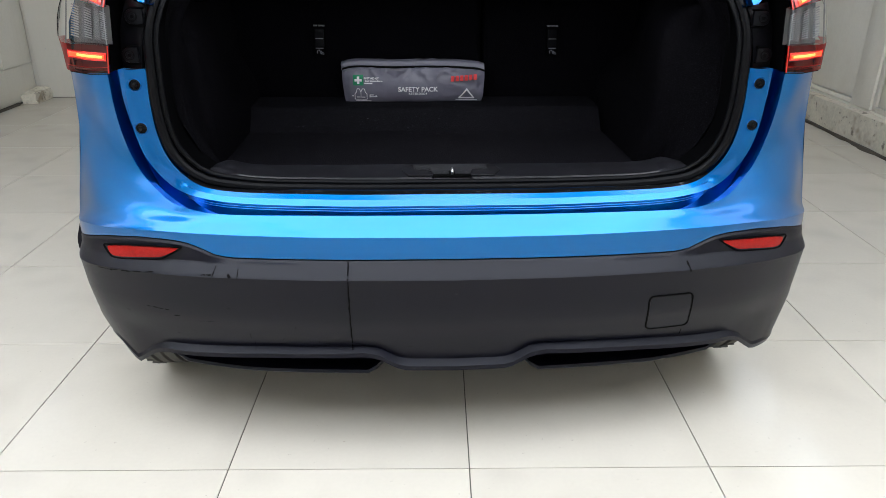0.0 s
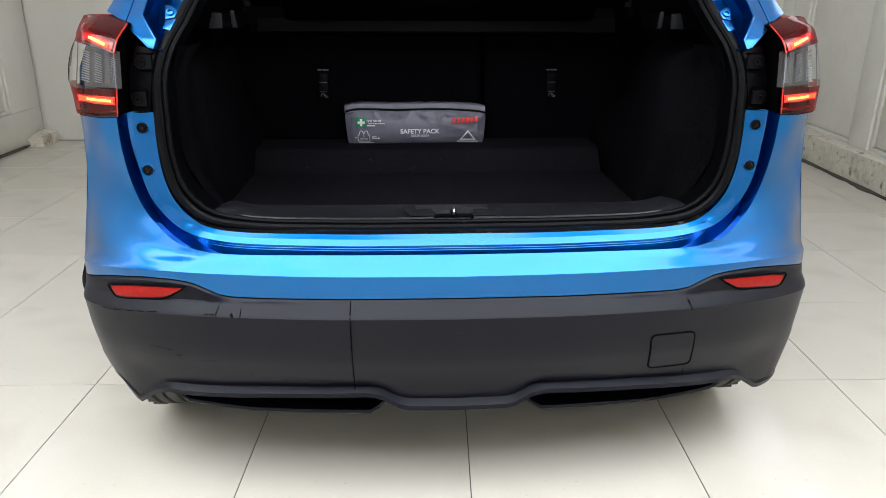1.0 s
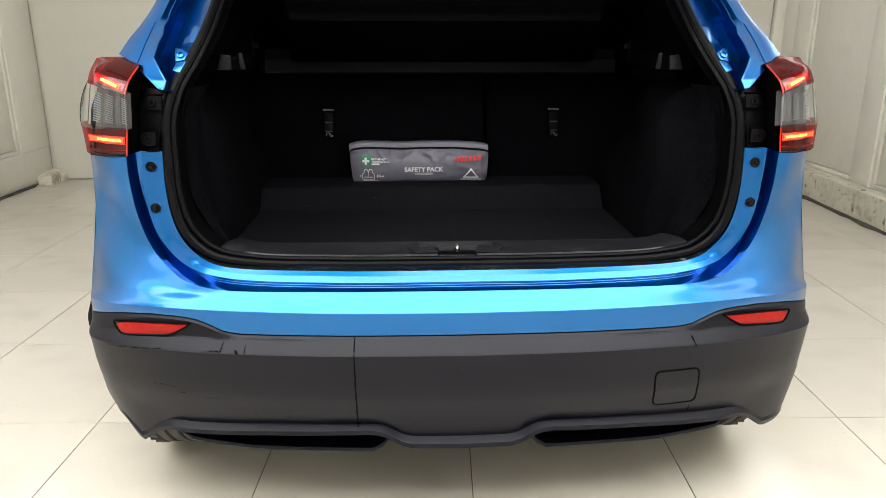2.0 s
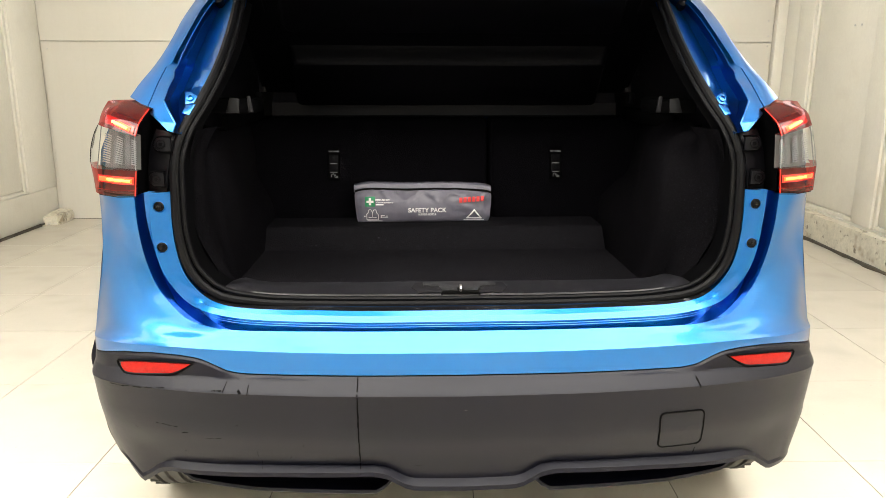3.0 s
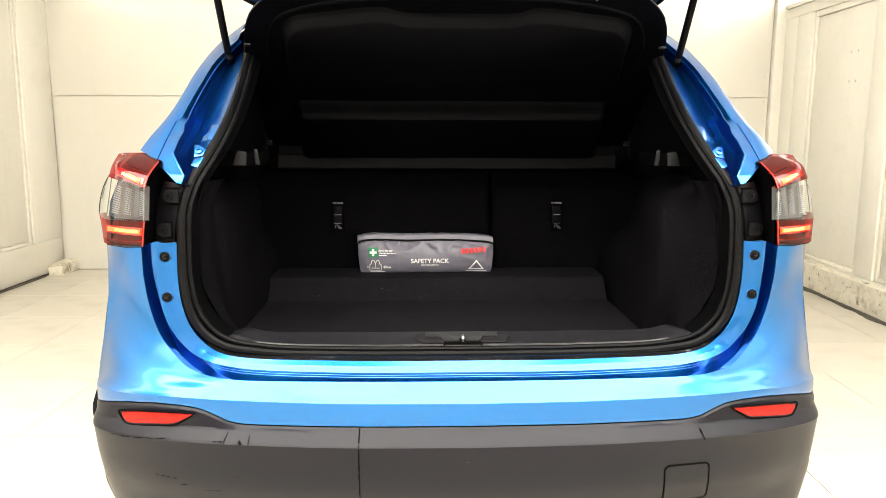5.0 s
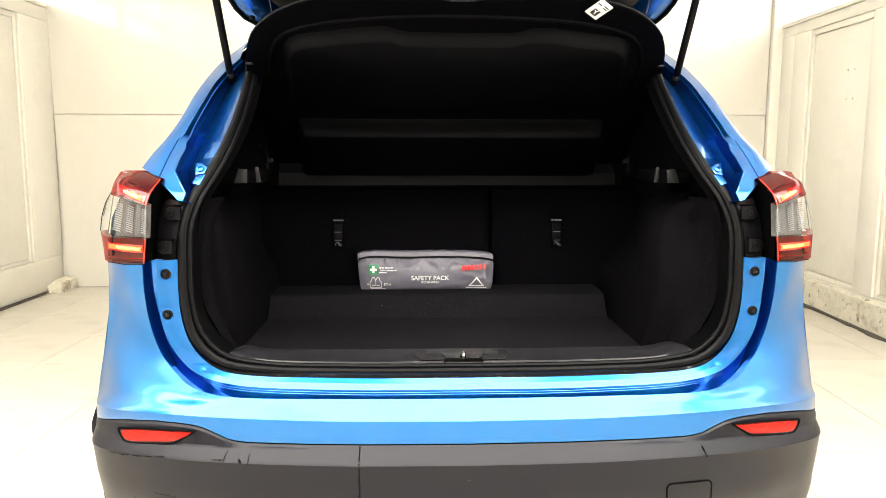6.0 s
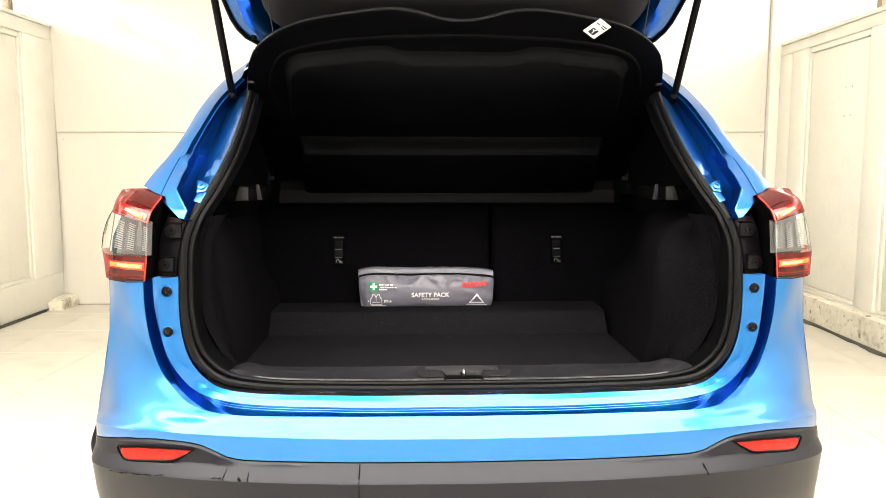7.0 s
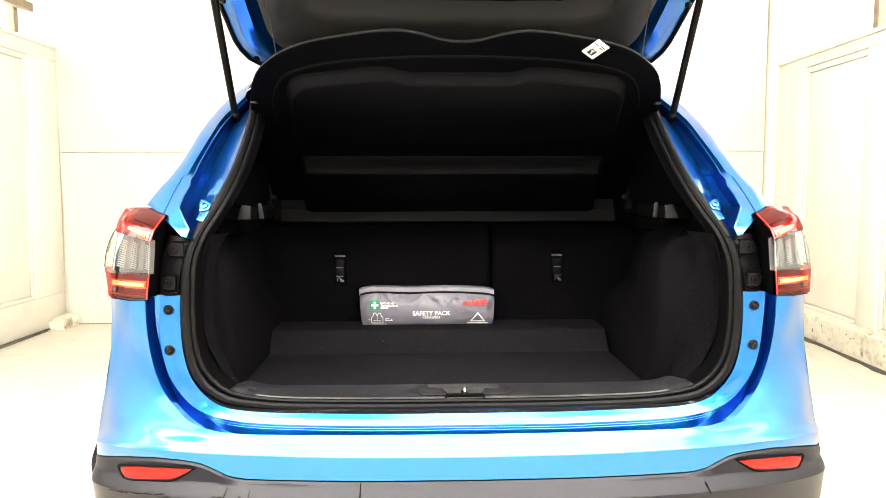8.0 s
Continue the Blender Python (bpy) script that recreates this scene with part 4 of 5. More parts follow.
# towing-eye cover and wear on the bumper
part("towing_eye_cover", grid(bmesh.new(), [[on_face(0.508 + x * f - 0.10 * z * f, 0.402 + z * f, 0.0012) for x, z in dense(0.106, 0.098, 0.012)] for f in (1.0, 0.98, 0.7, 0.4, 0.1)], closed=True), CLAD, bumper, "square cover for the towing eye")
# the groove's shade, drawn as a dark line on the face
part("cover_gap", tube(bmesh.new(), [on_face(0.508 + x - 0.10 * z, 0.402 + z, 0.0004) for x, z in dense(0.110, 0.102, 0.013)], 0.0022, 6), GOUGEGAP, bumper)
part("cover_rim", tube(bmesh.new(), [on_face(0.508 + x - 0.10 * z, 0.402 + z, 0.0010) for x, z in dense(0.105, 0.097, 0.012)], 0.0009, 5), GREYTRIM, bumper)
mark([(-0.242 + 0.0004 * math.sin(k * 1.7), 0.552 - 0.0105 * k) for k in range(25)], 0.0056, name="crack")
mark([(0.556, 0.338 - 0.006 * k) for k in range(4)], 0.004)
for x0, z0, x1, z1, w in ((-0.80, 0.502, -0.676, 0.516, 0.006), (-0.833, 0.500, -0.785, 0.501, 0.008), (-0.570, 0.520, -0.546, 0.521, 0.006), (-0.544, 0.517, -0.537, 0.536, 0.006), (-0.509, 0.524, -0.503, 0.518, 0.010),
                          (-0.486, 0.533, -0.487, 0.516, 0.006), (0.532, 0.533, 0.540, 0.512, 0.010), (-0.72, 0.418, -0.66, 0.415, 0.005), (-0.655, 0.40, -0.64, 0.402, 0.006), (-0.60, 0.390, -0.55, 0.395, 0.004),
                          (-0.78, 0.395, -0.775, 0.39, 0.006), (-0.52, 0.435, -0.515, 0.435, 0.004), (-0.37, 0.388, -0.369, 0.382, 0.004), (-0.48, 0.36, -0.479, 0.345, 0.003), (-0.40, 0.35, -0.405, 0.342, 0.004),
                          (-0.32, 0.344, -0.318, 0.34, 0.005), (-0.66, 0.342, -0.655, 0.34, 0.005), (-0.472, 0.335, -0.473, 0.31, 0.003), (0.06, 0.322, 0.068, 0.321, 0.003), (-0.115, 0.326, -0.10, 0.328, 0.002)):
    pieces = 4 if abs(x1 - x0) > 0.05 else 2 if abs(x1 - x0) > 0.02 else 1
    for q in range(pieces):
        fa, fb = q / pieces + 0.02, (q + 0.55 + 0.4 * abs(math.sin(q * 2.1 + x0 * 40))) / pieces if pieces > 1 else 1.0
        mark([(x0 + (x1 - x0) * f, z0 + (z1 - z0) * f + 0.0004 * math.sin(f * 18 + x0 * 50)) for f in [fa + (fb - fa) * k / 8 for k in range(9)]], w * (0.55 if pieces > 1 else 0.65))
mark([(-0.30 + 0.028 * k / 6, 0.405 + 0.006 * k / 6) for k in range(7)], 0.002, mat=GREYTRIM, name="scuff")
mark([(-0.005 + 0.003 * k, 0.484) for k in range(3)], 0.0022, mat=PALE, name="chip")

# rubber seal round the opening, two ribs
seal = part("opening_seal", tube(bmesh.new(), spline([(-x, y, z) for x, y, z in seal_path[::-1]] + seal_path[1:] , 150), 0.0112, 10, False), RUBBER, car, "black rubber seal round the boot opening")
inner = [(x * (0.976 if x > 0.3 else 1), y + 0.004, z + (0.014 if z < 0.70 else 0.012 if z < 0.76 else 0.005 if z < 0.9 else -0.004)) for x, y, z in seal_path]
part("inner_rib", tube(bmesh.new(), spline([(-x, y, z) for x, y, z in inner[::-1]] + inner[1:], 150), 0.0062, 8, False), RUBBER, seal)

# scuffed rubber lip between the flange and the seal
lip_a = [(x, y - 0.001, z + 0.0008) for x, y, z in flange_b[:4]]
lip_b = [(x, y + 0.008, z + 0.0035) for x, y, z in flange_b[:4]]
lip_c = [(x, y + 0.024, z + 0.0015) for x, y, z in flange_b[:4]]
part("seal_lip", loft(bmesh.new(), [lip_a, lip_b, lip_c], 50), WORNRUBBER, seal, "scuffed black rubber lip", 60)

lining = [(x, y, z) for x, y, z in seal_path[3:14]]
for s in (1, -1):
    bm = loft(bmesh.new(), [lining, [(x - 0.012, y + 0.012, z + (0.010 if z < 0.76 else 0)) for x, y, z in lining], [(x - 0.030, y + 0.045, z + (0.02 if z < 0.76 else 0)) for x, y, z in lining]], 60, (s,))
    part("opening_lining", bm, MATTE, car, "black lining behind the seal", 60)

# rubber plugs in the flange
for s in (1, -1):
    for x, z in ((0.7035, 0.9085), (0.7045, 0.8115)):
        m = facing_rear(s * x, 0.2122, z)
        plug = part("grommet", disc(bmesh.new(), m, ((0.0116, -0.002), (0.0116, 0.0012), (0.0098, 0.0026), (0.0092, 0.0010), (0.0078, 0.0010), (0.0068, 0.0034), (0.0045, 0.0046)), 24), RUBBER, car, "black rubber plug")
        rim_ring = [m @ Vector((0.0136 * math.cos(a * math.pi / 16), 0.0136 * math.sin(a * math.pi / 16), 0.0006)) for a in range(33)]
        part("seat_ring", tube(bmesh.new(), rim_ring, 0.0011, 6, False), BLUE, plug)
        part("plug_head", disc(bmesh.new(), m @ Matrix.Translation((0, 0, 0.0045)), ((0.0045, 0.0), (0.004, 0.0018)), 12), GLOSSBLACK, plug)


# tail lamps: five levels of the lens, each from the inner edge over the ridge to the flank
LENS_ROWS = (((0.737, 0.168, 0.941), (0.782, 0.178, 0.939), (0.831, 0.200, 0.942), (0.867, 0.270, 0.945)),
             ((0.726, 0.158, 0.998), (0.773, 0.166, 1.000), (0.825, 0.192, 1.000), (0.881, 0.288, 1.003)),
             ((0.721, 0.160, 1.074), (0.762, 0.170, 1.085), (0.809, 0.200, 1.094), (0.854, 0.300, 1.096)),
             ((0.717, 0.174, 1.098), (0.751, 0.187, 1.112), (0.803, 0.222, 1.125), (0.852, 0.312, 1.117)),
             ((0.712, 0.232, 1.129), (0.775, 0.288, 1.145), (0.812, 0.308, 1.147), (0.842, 0.332, 1.144)))
FIN = ((0.878, 0.293, 1.036), (0.868, 0.298, 1.071))


def lens_point(u, v, row=1, inset=0.0):
    """A point of the rear face between two levels: u from the inner edge to the ridge, v upwards."""
    a, b = [[Vector(p) for p in LENS_ROWS[k][:3]] for k in (row, row + 1)]
    c = [p.lerp(q, v) for p, q in zip(a, b)]
    p = c[0].lerp(c[1], u * 2) if u < 0.5 else c[1].lerp(c[2], u * 2 - 1)
    return p + Vector((-0.3 * inset, inset, 0))


def tail_lamp(s):
    lamp = new("tail_lamp")
    lamp.parent = car
    tagged(lamp, "lit tail lamp with red and clear lens")
    side = lambda p: Vector((s * p[0], p[1], p[2]))

    def piece(name, levels, mat, label, rise=0):
        """A hollow, smoothly curved shell over some levels, with its inner, upper and lower sides."""
        bm2 = bmesh.new()
        front = [spline([side(p) for p in r], 16) for r in levels]
        if rise:
            front = [list(r) for r in zip(*[spline(c, rise) for c in zip(*front)])]
        deep = lambda r: [p + Vector((-s * 0.0008 * k, 0.034 if k < 11 else 0.012, 0)) for k, p in enumerate(r)]
        grid(bm2, [deep(front[0])] + front + [deep(front[-1])])
        grid(bm2, [[r[0] + Vector((s * 0.002, 0.012, 0)) for r in front], [r[0] for r in front]])
        bmesh.ops.remove_doubles(bm2, verts=bm2.verts[:], dist=0.0002)
        return part(name, bm2, mat, lamp, label, 38)

    def strip(name, row, u0, u1, v0, v1, inset, mat, parent, label="", thick=0.004, v0b=None, v1b=None):
        """A bar lying along the rear face; the second pair of heights is that of its outer end."""
        v0b, v1b = (v0, v1) if v0b is None else (v0b, v1b)
        us = [u0 + (u1 - u0) * k / 4 for k in range(5)]
        lo = [lens_point(u, v0 + (v0b - v0) * k / 4, row, inset) for k, u in enumerate(us)]
        hi = [lens_point(u, v1 + (v1b - v1) * k / 4, row, inset) for k, u in enumerate(us)]
        up = [(b - a) * 0.18 for a, b in zip(lo, hi)]
        fwd = Vector((0, thick, 0))
        rws = [[side(p + fwd) for p in lo], [side(p) for p in lo], [side(p + d - fwd * 0.4) for p, d in zip(lo, up)], [side(p - d - fwd * 0.4) for p, d in zip(hi, up)], [side(p) for p in hi], [side(p + fwd) for p in hi]]
        return part(name, grid(bmesh.new(), rws), mat, parent, label, 40)

    rows_ = [list(r) for r in LENS_ROWS]
    piece("lower_lens", rows_[0:2], REDLENS, "glowing red lower lens")
    piece("upper_lens", rows_[2:5], REDLENS, "dark red upper lens", 12)
    mids = []
    for f, fin in zip((0.34, 0.76), FIN):
        mids.append([tuple(Vector(a).lerp(Vector(b), f)) for a, b in zip(rows_[1][:3], rows_[2][:3])] + [fin])
    piece("clear_lens", [rows_[1], *mids, rows_[2]], LENS, "clear lens")
    edge = [side(p) for p in (rows_[1][3], *FIN, rows_[2][3])]
    part("lens_edge", tube(bmesh.new(), spline(edge, 16), 0.0009, 6), GLOSSBLACK, lamp)
    ridge = [side(Vector(rows_[1][2]).lerp(Vector(rows_[2][2]), k / 6) + Vector((0, 0.004, 0))) for k in range(7)]
    part("lens_edge", tube(bmesh.new(), ridge, 0.0012, 6), LAMPBACK, lamp)
    part("reflector_bowl", grid(bmesh.new(), [[side(lens_point(0.05 + 0.93 * u / 8, v, 1, 0.024)) for u in range(9)] for v in (0.0, 0.05, 0.5, 0.95, 1.0)]), LAMPBACK, lamp, "silvered reflector")
    strip("reflector_plate", 1, 0.25, 0.37, 0.10, 0.92, 0.014, CHROME, lamp)
    strip("reflector_plate", 1, 0.62, 0.72, 0.10, 0.95, 0.018, CHROME, lamp)
    strip("divider", 1, 0.010, 0.038, 0.02, 0.99, 0.003, LAMPRIB, lamp, "white edge bar")
    for row, deep_ in ((0, 0.016), (2, 0.014), (3, 0.020)):
        part("reflector_bowl", grid(bmesh.new(), [[side(lens_point(0.15 + 0.82 * u / 8, v, row, deep_ + (0.006 if k % 2 else 0.0))) for u in range(9)] for k, v in enumerate((0.03, 0.12, 0.14, 0.34, 0.36, 0.60, 0.62, 0.97))]), REDBOWL, lamp, "red reflector", 15)
        flank = [[side(Vector(LENS_ROWS[q][2]) + Vector((-0.006, 0.012, 0))), side(Vector(LENS_ROWS[q][3]) + Vector((-0.010, 0.004, 0)))] for q in (row, row + 1)]
        part("reflector_bowl", grid(bmesh.new(), flank), REDBOWL, lamp, "red reflector", 0)
    for u0, u1 in ((0.07, 0.20), (0.43, 0.60), (0.76, 0.95)):
        for k in range(13):
            v = 0.13 + 0.055 * k
            strip("rib", 1, u0, u1, v, v + 0.015, 0.011, LAMPRIB, lamp, "", 0.004, v + 0.03, v + 0.045)
    # glowing guides with a hot core
    strip("light_guide", 0, 0.03, 0.96, 0.44, 0.74, -0.001, GLOW, lamp, "glowing red light guide", 0.004, 0.50, 0.78)
    strip("guide_core", 0, 0.06, 0.92, 0.50, 0.68, -0.003, LED, lamp, "", 0.003, 0.56, 0.73)
    strip("guide_core", 0, 0.10, 0.70, 0.55, 0.64, -0.005, HOT, lamp, "", 0.003, 0.60, 0.68)
    strip("lens_band", 0, 0.02, 0.97, 0.14, 0.20, -0.001, REDBAND, lamp)
    strip("light_guide", 2, 0.06, 0.92, 0.10, 0.80, -0.001, GLOW, lamp, "glowing red light guide", 0.004, 0.30, 0.85)
    strip("guide_core", 2, 0.16, 0.84, 0.22, 0.64, -0.003, LED, lamp, "", 0.003, 0.42, 0.76)
    strip("guide_core", 2, 0.24, 0.72, 0.34, 0.54, -0.005, HOT, lamp, "", 0.003, 0.48, 0.66)
    for rr in (rows_[0:2], rows_[2:5]):
        part("lens_edge", tube(bmesh.new(), spline([side(Vector(r[0]) + Vector((-0.0006, -0.0006, 0))) for r in rr], 12), 0.0017, 6), EDGEGLOW, lamp, "red lit rim of the lens")
    part("lens_band", tube(bmesh.new(), [side(Vector(p) + Vector((-0.001, -0.0012, 0.012))) for p in rows_[0][:3]], 0.0012, 6), EDGEGLOW, lamp)
    # the dark of the shut gap under the lens, drawn as a black tube
    part("lamp_gap", tube(bmesh.new(), [side((x - 0.002 * (k == 3), y + 0.006, z - 0.003)) for k, (x, y, z) in enumerate(LENS_ROWS[0])], 0.0012, 6), MATTE, lamp, "black line drawn for the shut gap under the lens")
    # dark mount behind the inner edge
    m1 = [(0.742, 0.196, 0.940), (0.735, 0.190, 1.00), (0.728, 0.192, 1.075), (0.722, 0.205, 1.105), (0.716, 0.250, 1.132)]
    m2 = [(0.736, 0.262, 0.938), (0.730, 0.266, 1.00), (0.724, 0.270, 1.06), (0.716, 0.275, 1.10), (0.712, 0.285, 1.124)]
    m3 = [(0.728, 0.246, 0.938), (0.724, 0.246, 1.00), (0.714, 0.250, 1.05), (0.700, 0.258, 1.085), (0.684, 0.262, 1.098)]
    part("lamp_mount", loft(bmesh.new(), [m1, m2, m3], 20, (s,)), MATTE, lamp, "black lamp mounting", 30)
    # bracket with two bolt bosses
    b0 = [(0.732, 0.248, 0.941), (0.727, 0.248, 1.00), (0.720, 0.252, 1.043), (0.707, 0.262, 1.084)]
    b1 = [(0.731, 0.234, 0.942), (0.726, 0.234, 1.00), (0.719, 0.239, 1.043), (0.706, 0.249, 1.083)]
    b2 = [(0.716, 0.226, 0.942), (0.712, 0.226, 1.00), (0.700, 0.231, 1.046), (0.690, 0.246, 1.081)]
    b3 = [(0.684, 0.219, 0.942), (0.676, 0.219, 0.993), (0.667, 0.229, 1.044), (0.660, 0.244, 1.072)]
    b4 = [(0.680, 0.236, 0.942), (0.672, 0.236, 0.993), (0.662, 0.246, 1.044), (0.655, 0.260, 1.070)]
    part("bracket", loft(bmesh.new(), [b0, b1, b2, b3, b4], 20, (s,)), BRACKET, lamp, "black plastic bracket", 40)
    for x, y, z, pitch, reach in ((0.688, 0.2245, 1.050, 8, 0.022), (0.703, 0.2165, 0.972, 0, 0.018)):
        m = facing_rear(s * x, y, z, pitch)
        out = [(s * 0.016 * math.cos(radians(a)), 0.016 * math.sin(radians(a))) for a in range(-90, 91, 15)] + [(-s * reach, 0.016), (-s * reach, -0.016)]
        part("bolt_boss", plate(bmesh.new(), out, m, 0.006, 0.0015), BRACKET, lamp)
        line = [m @ Vector((px * 1.12, pz * 1.12, 0.0015)) for px, pz in out[-2:] + out[:-2]]
        part("boss_groove", tube(bmesh.new(), [line[1], *line[2:], line[0]], 0.0024, 6), MATTE, lamp)
        part("bolt", disc(bmesh.new(), m @ Matrix.Translation((0, 0, 0.005)), ((0.0085, 0.0), (0.0085, 0.0022), (0.0076, 0.0030), (0.0045, 0.0030), (0.004, 0.0016)), 12), BRACKET, lamp)
        part("washer", disc(bmesh.new(), m @ Matrix.Translation((0, 0, 0.0055)), ((0.0105, 0.0), (0.0105, 0.0015)), 14), MATTE, lamp)
    return lamp


tail_lamp(1)
tail_lamp(-1)

# ---------------------------------------------------------------- boot interior
sill_a = [(0, 0.236, 0.668), (0.30, 0.236, 0.670), (0.50, 0.237, 0.680), (0.56, 0.240, 0.694), (0.580, 0.243, 0.704)]
sill_b = [(0, 0.242, 0.681), (0.30, 0.242, 0.682), (0.50, 0.246, 0.690), (0.555, 0.256, 0.702), (0.577, 0.252, 0.708)]
sill_c = [(0, 0.300, 0.684), (0.30, 0.300, 0.684), (0.50, 0.305, 0.690), (0.555, 0.320, 0.700), (0.572, 0.300, 0.702)]
sill_d = [(0, 0.352, 0.681), (0.30, 0.352, 0.681), (0.50, 0.356, 0.684), (0.556, 0.372, 0.690), (0.568, 0.366, 0.690)]
sill_e = [(0, 0.362, 0.630), (0.30, 0.362, 0.630), (0.50, 0.366, 0.630), (0.565, 0.385, 0.630), (0.61, 0.42, 0.630)]
sill = part("sill_trim", loft(bmesh.new(), [sill_a, sill_b, sill_c, sill_d, sill_e], 40), SATIN, car, "black plastic loading sill trim", 40)
plate_out = [(-0.092, 0.062), (-0.090, 0.032), (-0.052, 0.024), (-0.042, -0.018), (0.042, -0.018), (0.052, 0.024), (0.090, 0.032), (0.092, 0.062)]
part("latch_plate", plate(bmesh.new(), plate_out, Matrix.Translation((0, 0.262, 0.6845)), 0.003, 0.001), LATCH, sill, "worn grey latch surround")
for s in (1, -1):
    part("latch_wing", plate(bmesh.new(), [(s * 0.044, -0.016), (s * 0.104, -0.016), (s * 0.122, 0.022), (s * 0.114, 0.060), (s * 0.095, 0.066), (s * 0.093, 0.029), (s * 0.054, 0.022)][::s], Matrix.Translation((0, 0.262, 0.6835)), 0.0022, 0.0015), GREYTRIM, sill)
# black blocks stand in for the shade inside the latch slots
part("latch_recess", boxed(-0.046, 0.046, 0.2385, 0.2470, 0.6800, 0.6886, 0.002), GOUGEGAP, sill)
part("latch_recess", boxed(-0.008, 0.008, 0.2385, 0.2720, 0.6800, 0.6890, 0.003), GOUGEGAP, sill)
latch = part("striker", tube(bmesh.new(), spline([(0, 0.254, 0.684), (0, 0.242, 0.688), (0, 0.236, 0.697), (0, 0.246, 0.702), (0, 0.256, 0.692)], 14), 0.0032, 8), STEEL, sill, "bright steel latch striker")
for x in (-0.046, 0.046):
    part("screw", disc(bmesh.new(), facing_rear(x, 0.237, 0.682), ((0.0035, 0), (0.003, 0.002)), 10), TRIM, sill)
mark_bm = bmesh.new()
box(mark_bm, -0.60, 0.60, 0.28, 0.345, 0.55, 0.63)
part("floor_base", mark_bm, TRIM, car, "dark floor pan edge")

# carpeted floor with the raised board at the seats
bm = bmesh.new()
prof = [(0.355, 0.640), (0.60, 0.640), (0.80, 0.640), (0.846, 0.640), (0.854, 0.643), (0.902, 0.698), (0.908, 0.7045), (0.918, 0.7075), (0.935, 0.708), (1.16, 0.709)]
grid(bm, [[Vector((-0.624 + 1.152 * k / 24, y, z)) for k in range(25)] for y, z in prof])
part("boot_floor", bm, LITCARPET, car, "black carpeted boot floor with a ramp to the seats", 40)

# side trims bulging over the wheel arches
for s in (1, -1):
    # height, ridge (x, y), side at the seat, lining at the seal, edge of the strip behind the seal
    if s > 0:
        levels = ((0.62, 0.535, 0.515, 0.558, 0.550, 0.560), (0.70, 0.545, 0.490, 0.556, 0.575, 0.605), (0.77, 0.551, 0.470, 0.562, 0.608, 0.655), (0.82, 0.553, 0.462, 0.605, 0.632, 0.668),
                  (0.87, 0.553, 0.458, 0.662, 0.640, 0.670), (0.94, 0.555, 0.462, 0.684, 0.642, 0.662), (1.00, 0.568, 0.478, 0.695, 0.640, 0.646), (1.045, 0.602, 0.500, 0.700, 0.632, 0.630), (1.08, 0.640, 0.530, 0.705, 0.618, 0.606))
        near, turn = 0.045, 0.012
    else:
        levels = ((0.62, 0.607, 0.560, 0.605, 0.550, 0.560), (0.70, 0.611, 0.545, 0.606, 0.575, 0.605), (0.77, 0.614, 0.530, 0.622, 0.608, 0.650), (0.82, 0.617, 0.525, 0.650, 0.632, 0.662),
                  (0.87, 0.620, 0.522, 0.672, 0.640, 0.668), (0.94, 0.628, 0.522, 0.675, 0.642, 0.662), (1.00, 0.642, 0.530, 0.686, 0.640, 0.648), (1.045, 0.662, 0.545, 0.694, 0.632, 0.634), (1.08, 0.680, 0.560, 0.705, 0.618, 0.612))
        near, turn = 0.022, 0.045
    curves = []
    for z, rx, ry, seat, lip, strip in levels:
        swell = 0.5 * (rx + seat) if z > 0.80 else rx + 0.3 * (seat - rx)
        curves.append([(lip, 0.262, z), (0.35 * lip + 0.65 * strip, 0.305, z), (strip, 0.338, z), (strip - 0.006, 0.348, z), (strip - 0.012 - 0.3 * max(0, strip - rx - near), 0.375, z),
                       (rx + near, ry - 0.030 - turn, z), (rx + 0.008, ry - turn, z), (rx, ry + turn, z), (0.75 * rx + 0.25 * swell, 0.66, z), (swell, 0.82, z), (0.4 * swell + 0.6 * seat, 0.95, z), (seat, 1.08, z), (seat, 1.15, z)])
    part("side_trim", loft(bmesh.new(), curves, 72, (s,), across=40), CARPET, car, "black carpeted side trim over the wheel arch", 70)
    # upper quarter trim
    q = [[(x * 0.985, y + 0.012, z) for x, y, z in seal_up], [(0.655, 0.45, 1.06), (0.640, 0.52, 1.14), (0.622, 0.60, 1.24), (0.608, 0.70, 1.34), (0.60, 0.80, 1.44), (0.595, 0.88, 1.52)],
         [(0.67, 1.18, 1.06), (0.66, 1.2, 1.16), (0.64, 1.22, 1.27), (0.62, 1.24, 1.37), (0.60, 1.26, 1.46), (0.58, 1.28, 1.54)]]
    part("quarter_trim", loft(bmesh.new(), q, 20, (s,)), TRIM, car, "black plastic upper side trim", 40)
    # shelf support with pale end faces
    led = part("shelf_support", boxed(*sorted((s * 0.640, s * 0.67)), 0.62, 1.14, 1.050, 1.095, 0.008), MATTE, car, "black shelf support ledge")
    part("support_face", slab([(s * 0.594, 0.440, 1.110), (s * 0.583, 0.446, 1.148), (s * 0.560, 0.446, 1.145), (s * 0.560, 0.440, 1.110)], 0.003), PALEGREY, led, "grey end face")
    part("support_face", slab([(s * 0.540, 0.446, 1.152), (s * 0.531, 0.446, 1.152), (s * 0.524, 0.440, 1.112), (s * 0.536, 0.440, 1.112)], 0.003), STRIP, led)
    part("support_block", boxed(*sorted((s * 0.530, s * 0.640)), 0.452, 0.60, 1.106, 1.144, 0.010), MATTE, led)
    part("shelf_pivot", boxed(*sorted((s * 0.600, s * 0.622)), 0.98, 1.02, 1.150, 1.212, 0.004), GREYTRIM, led, "dark grey shelf pivot")
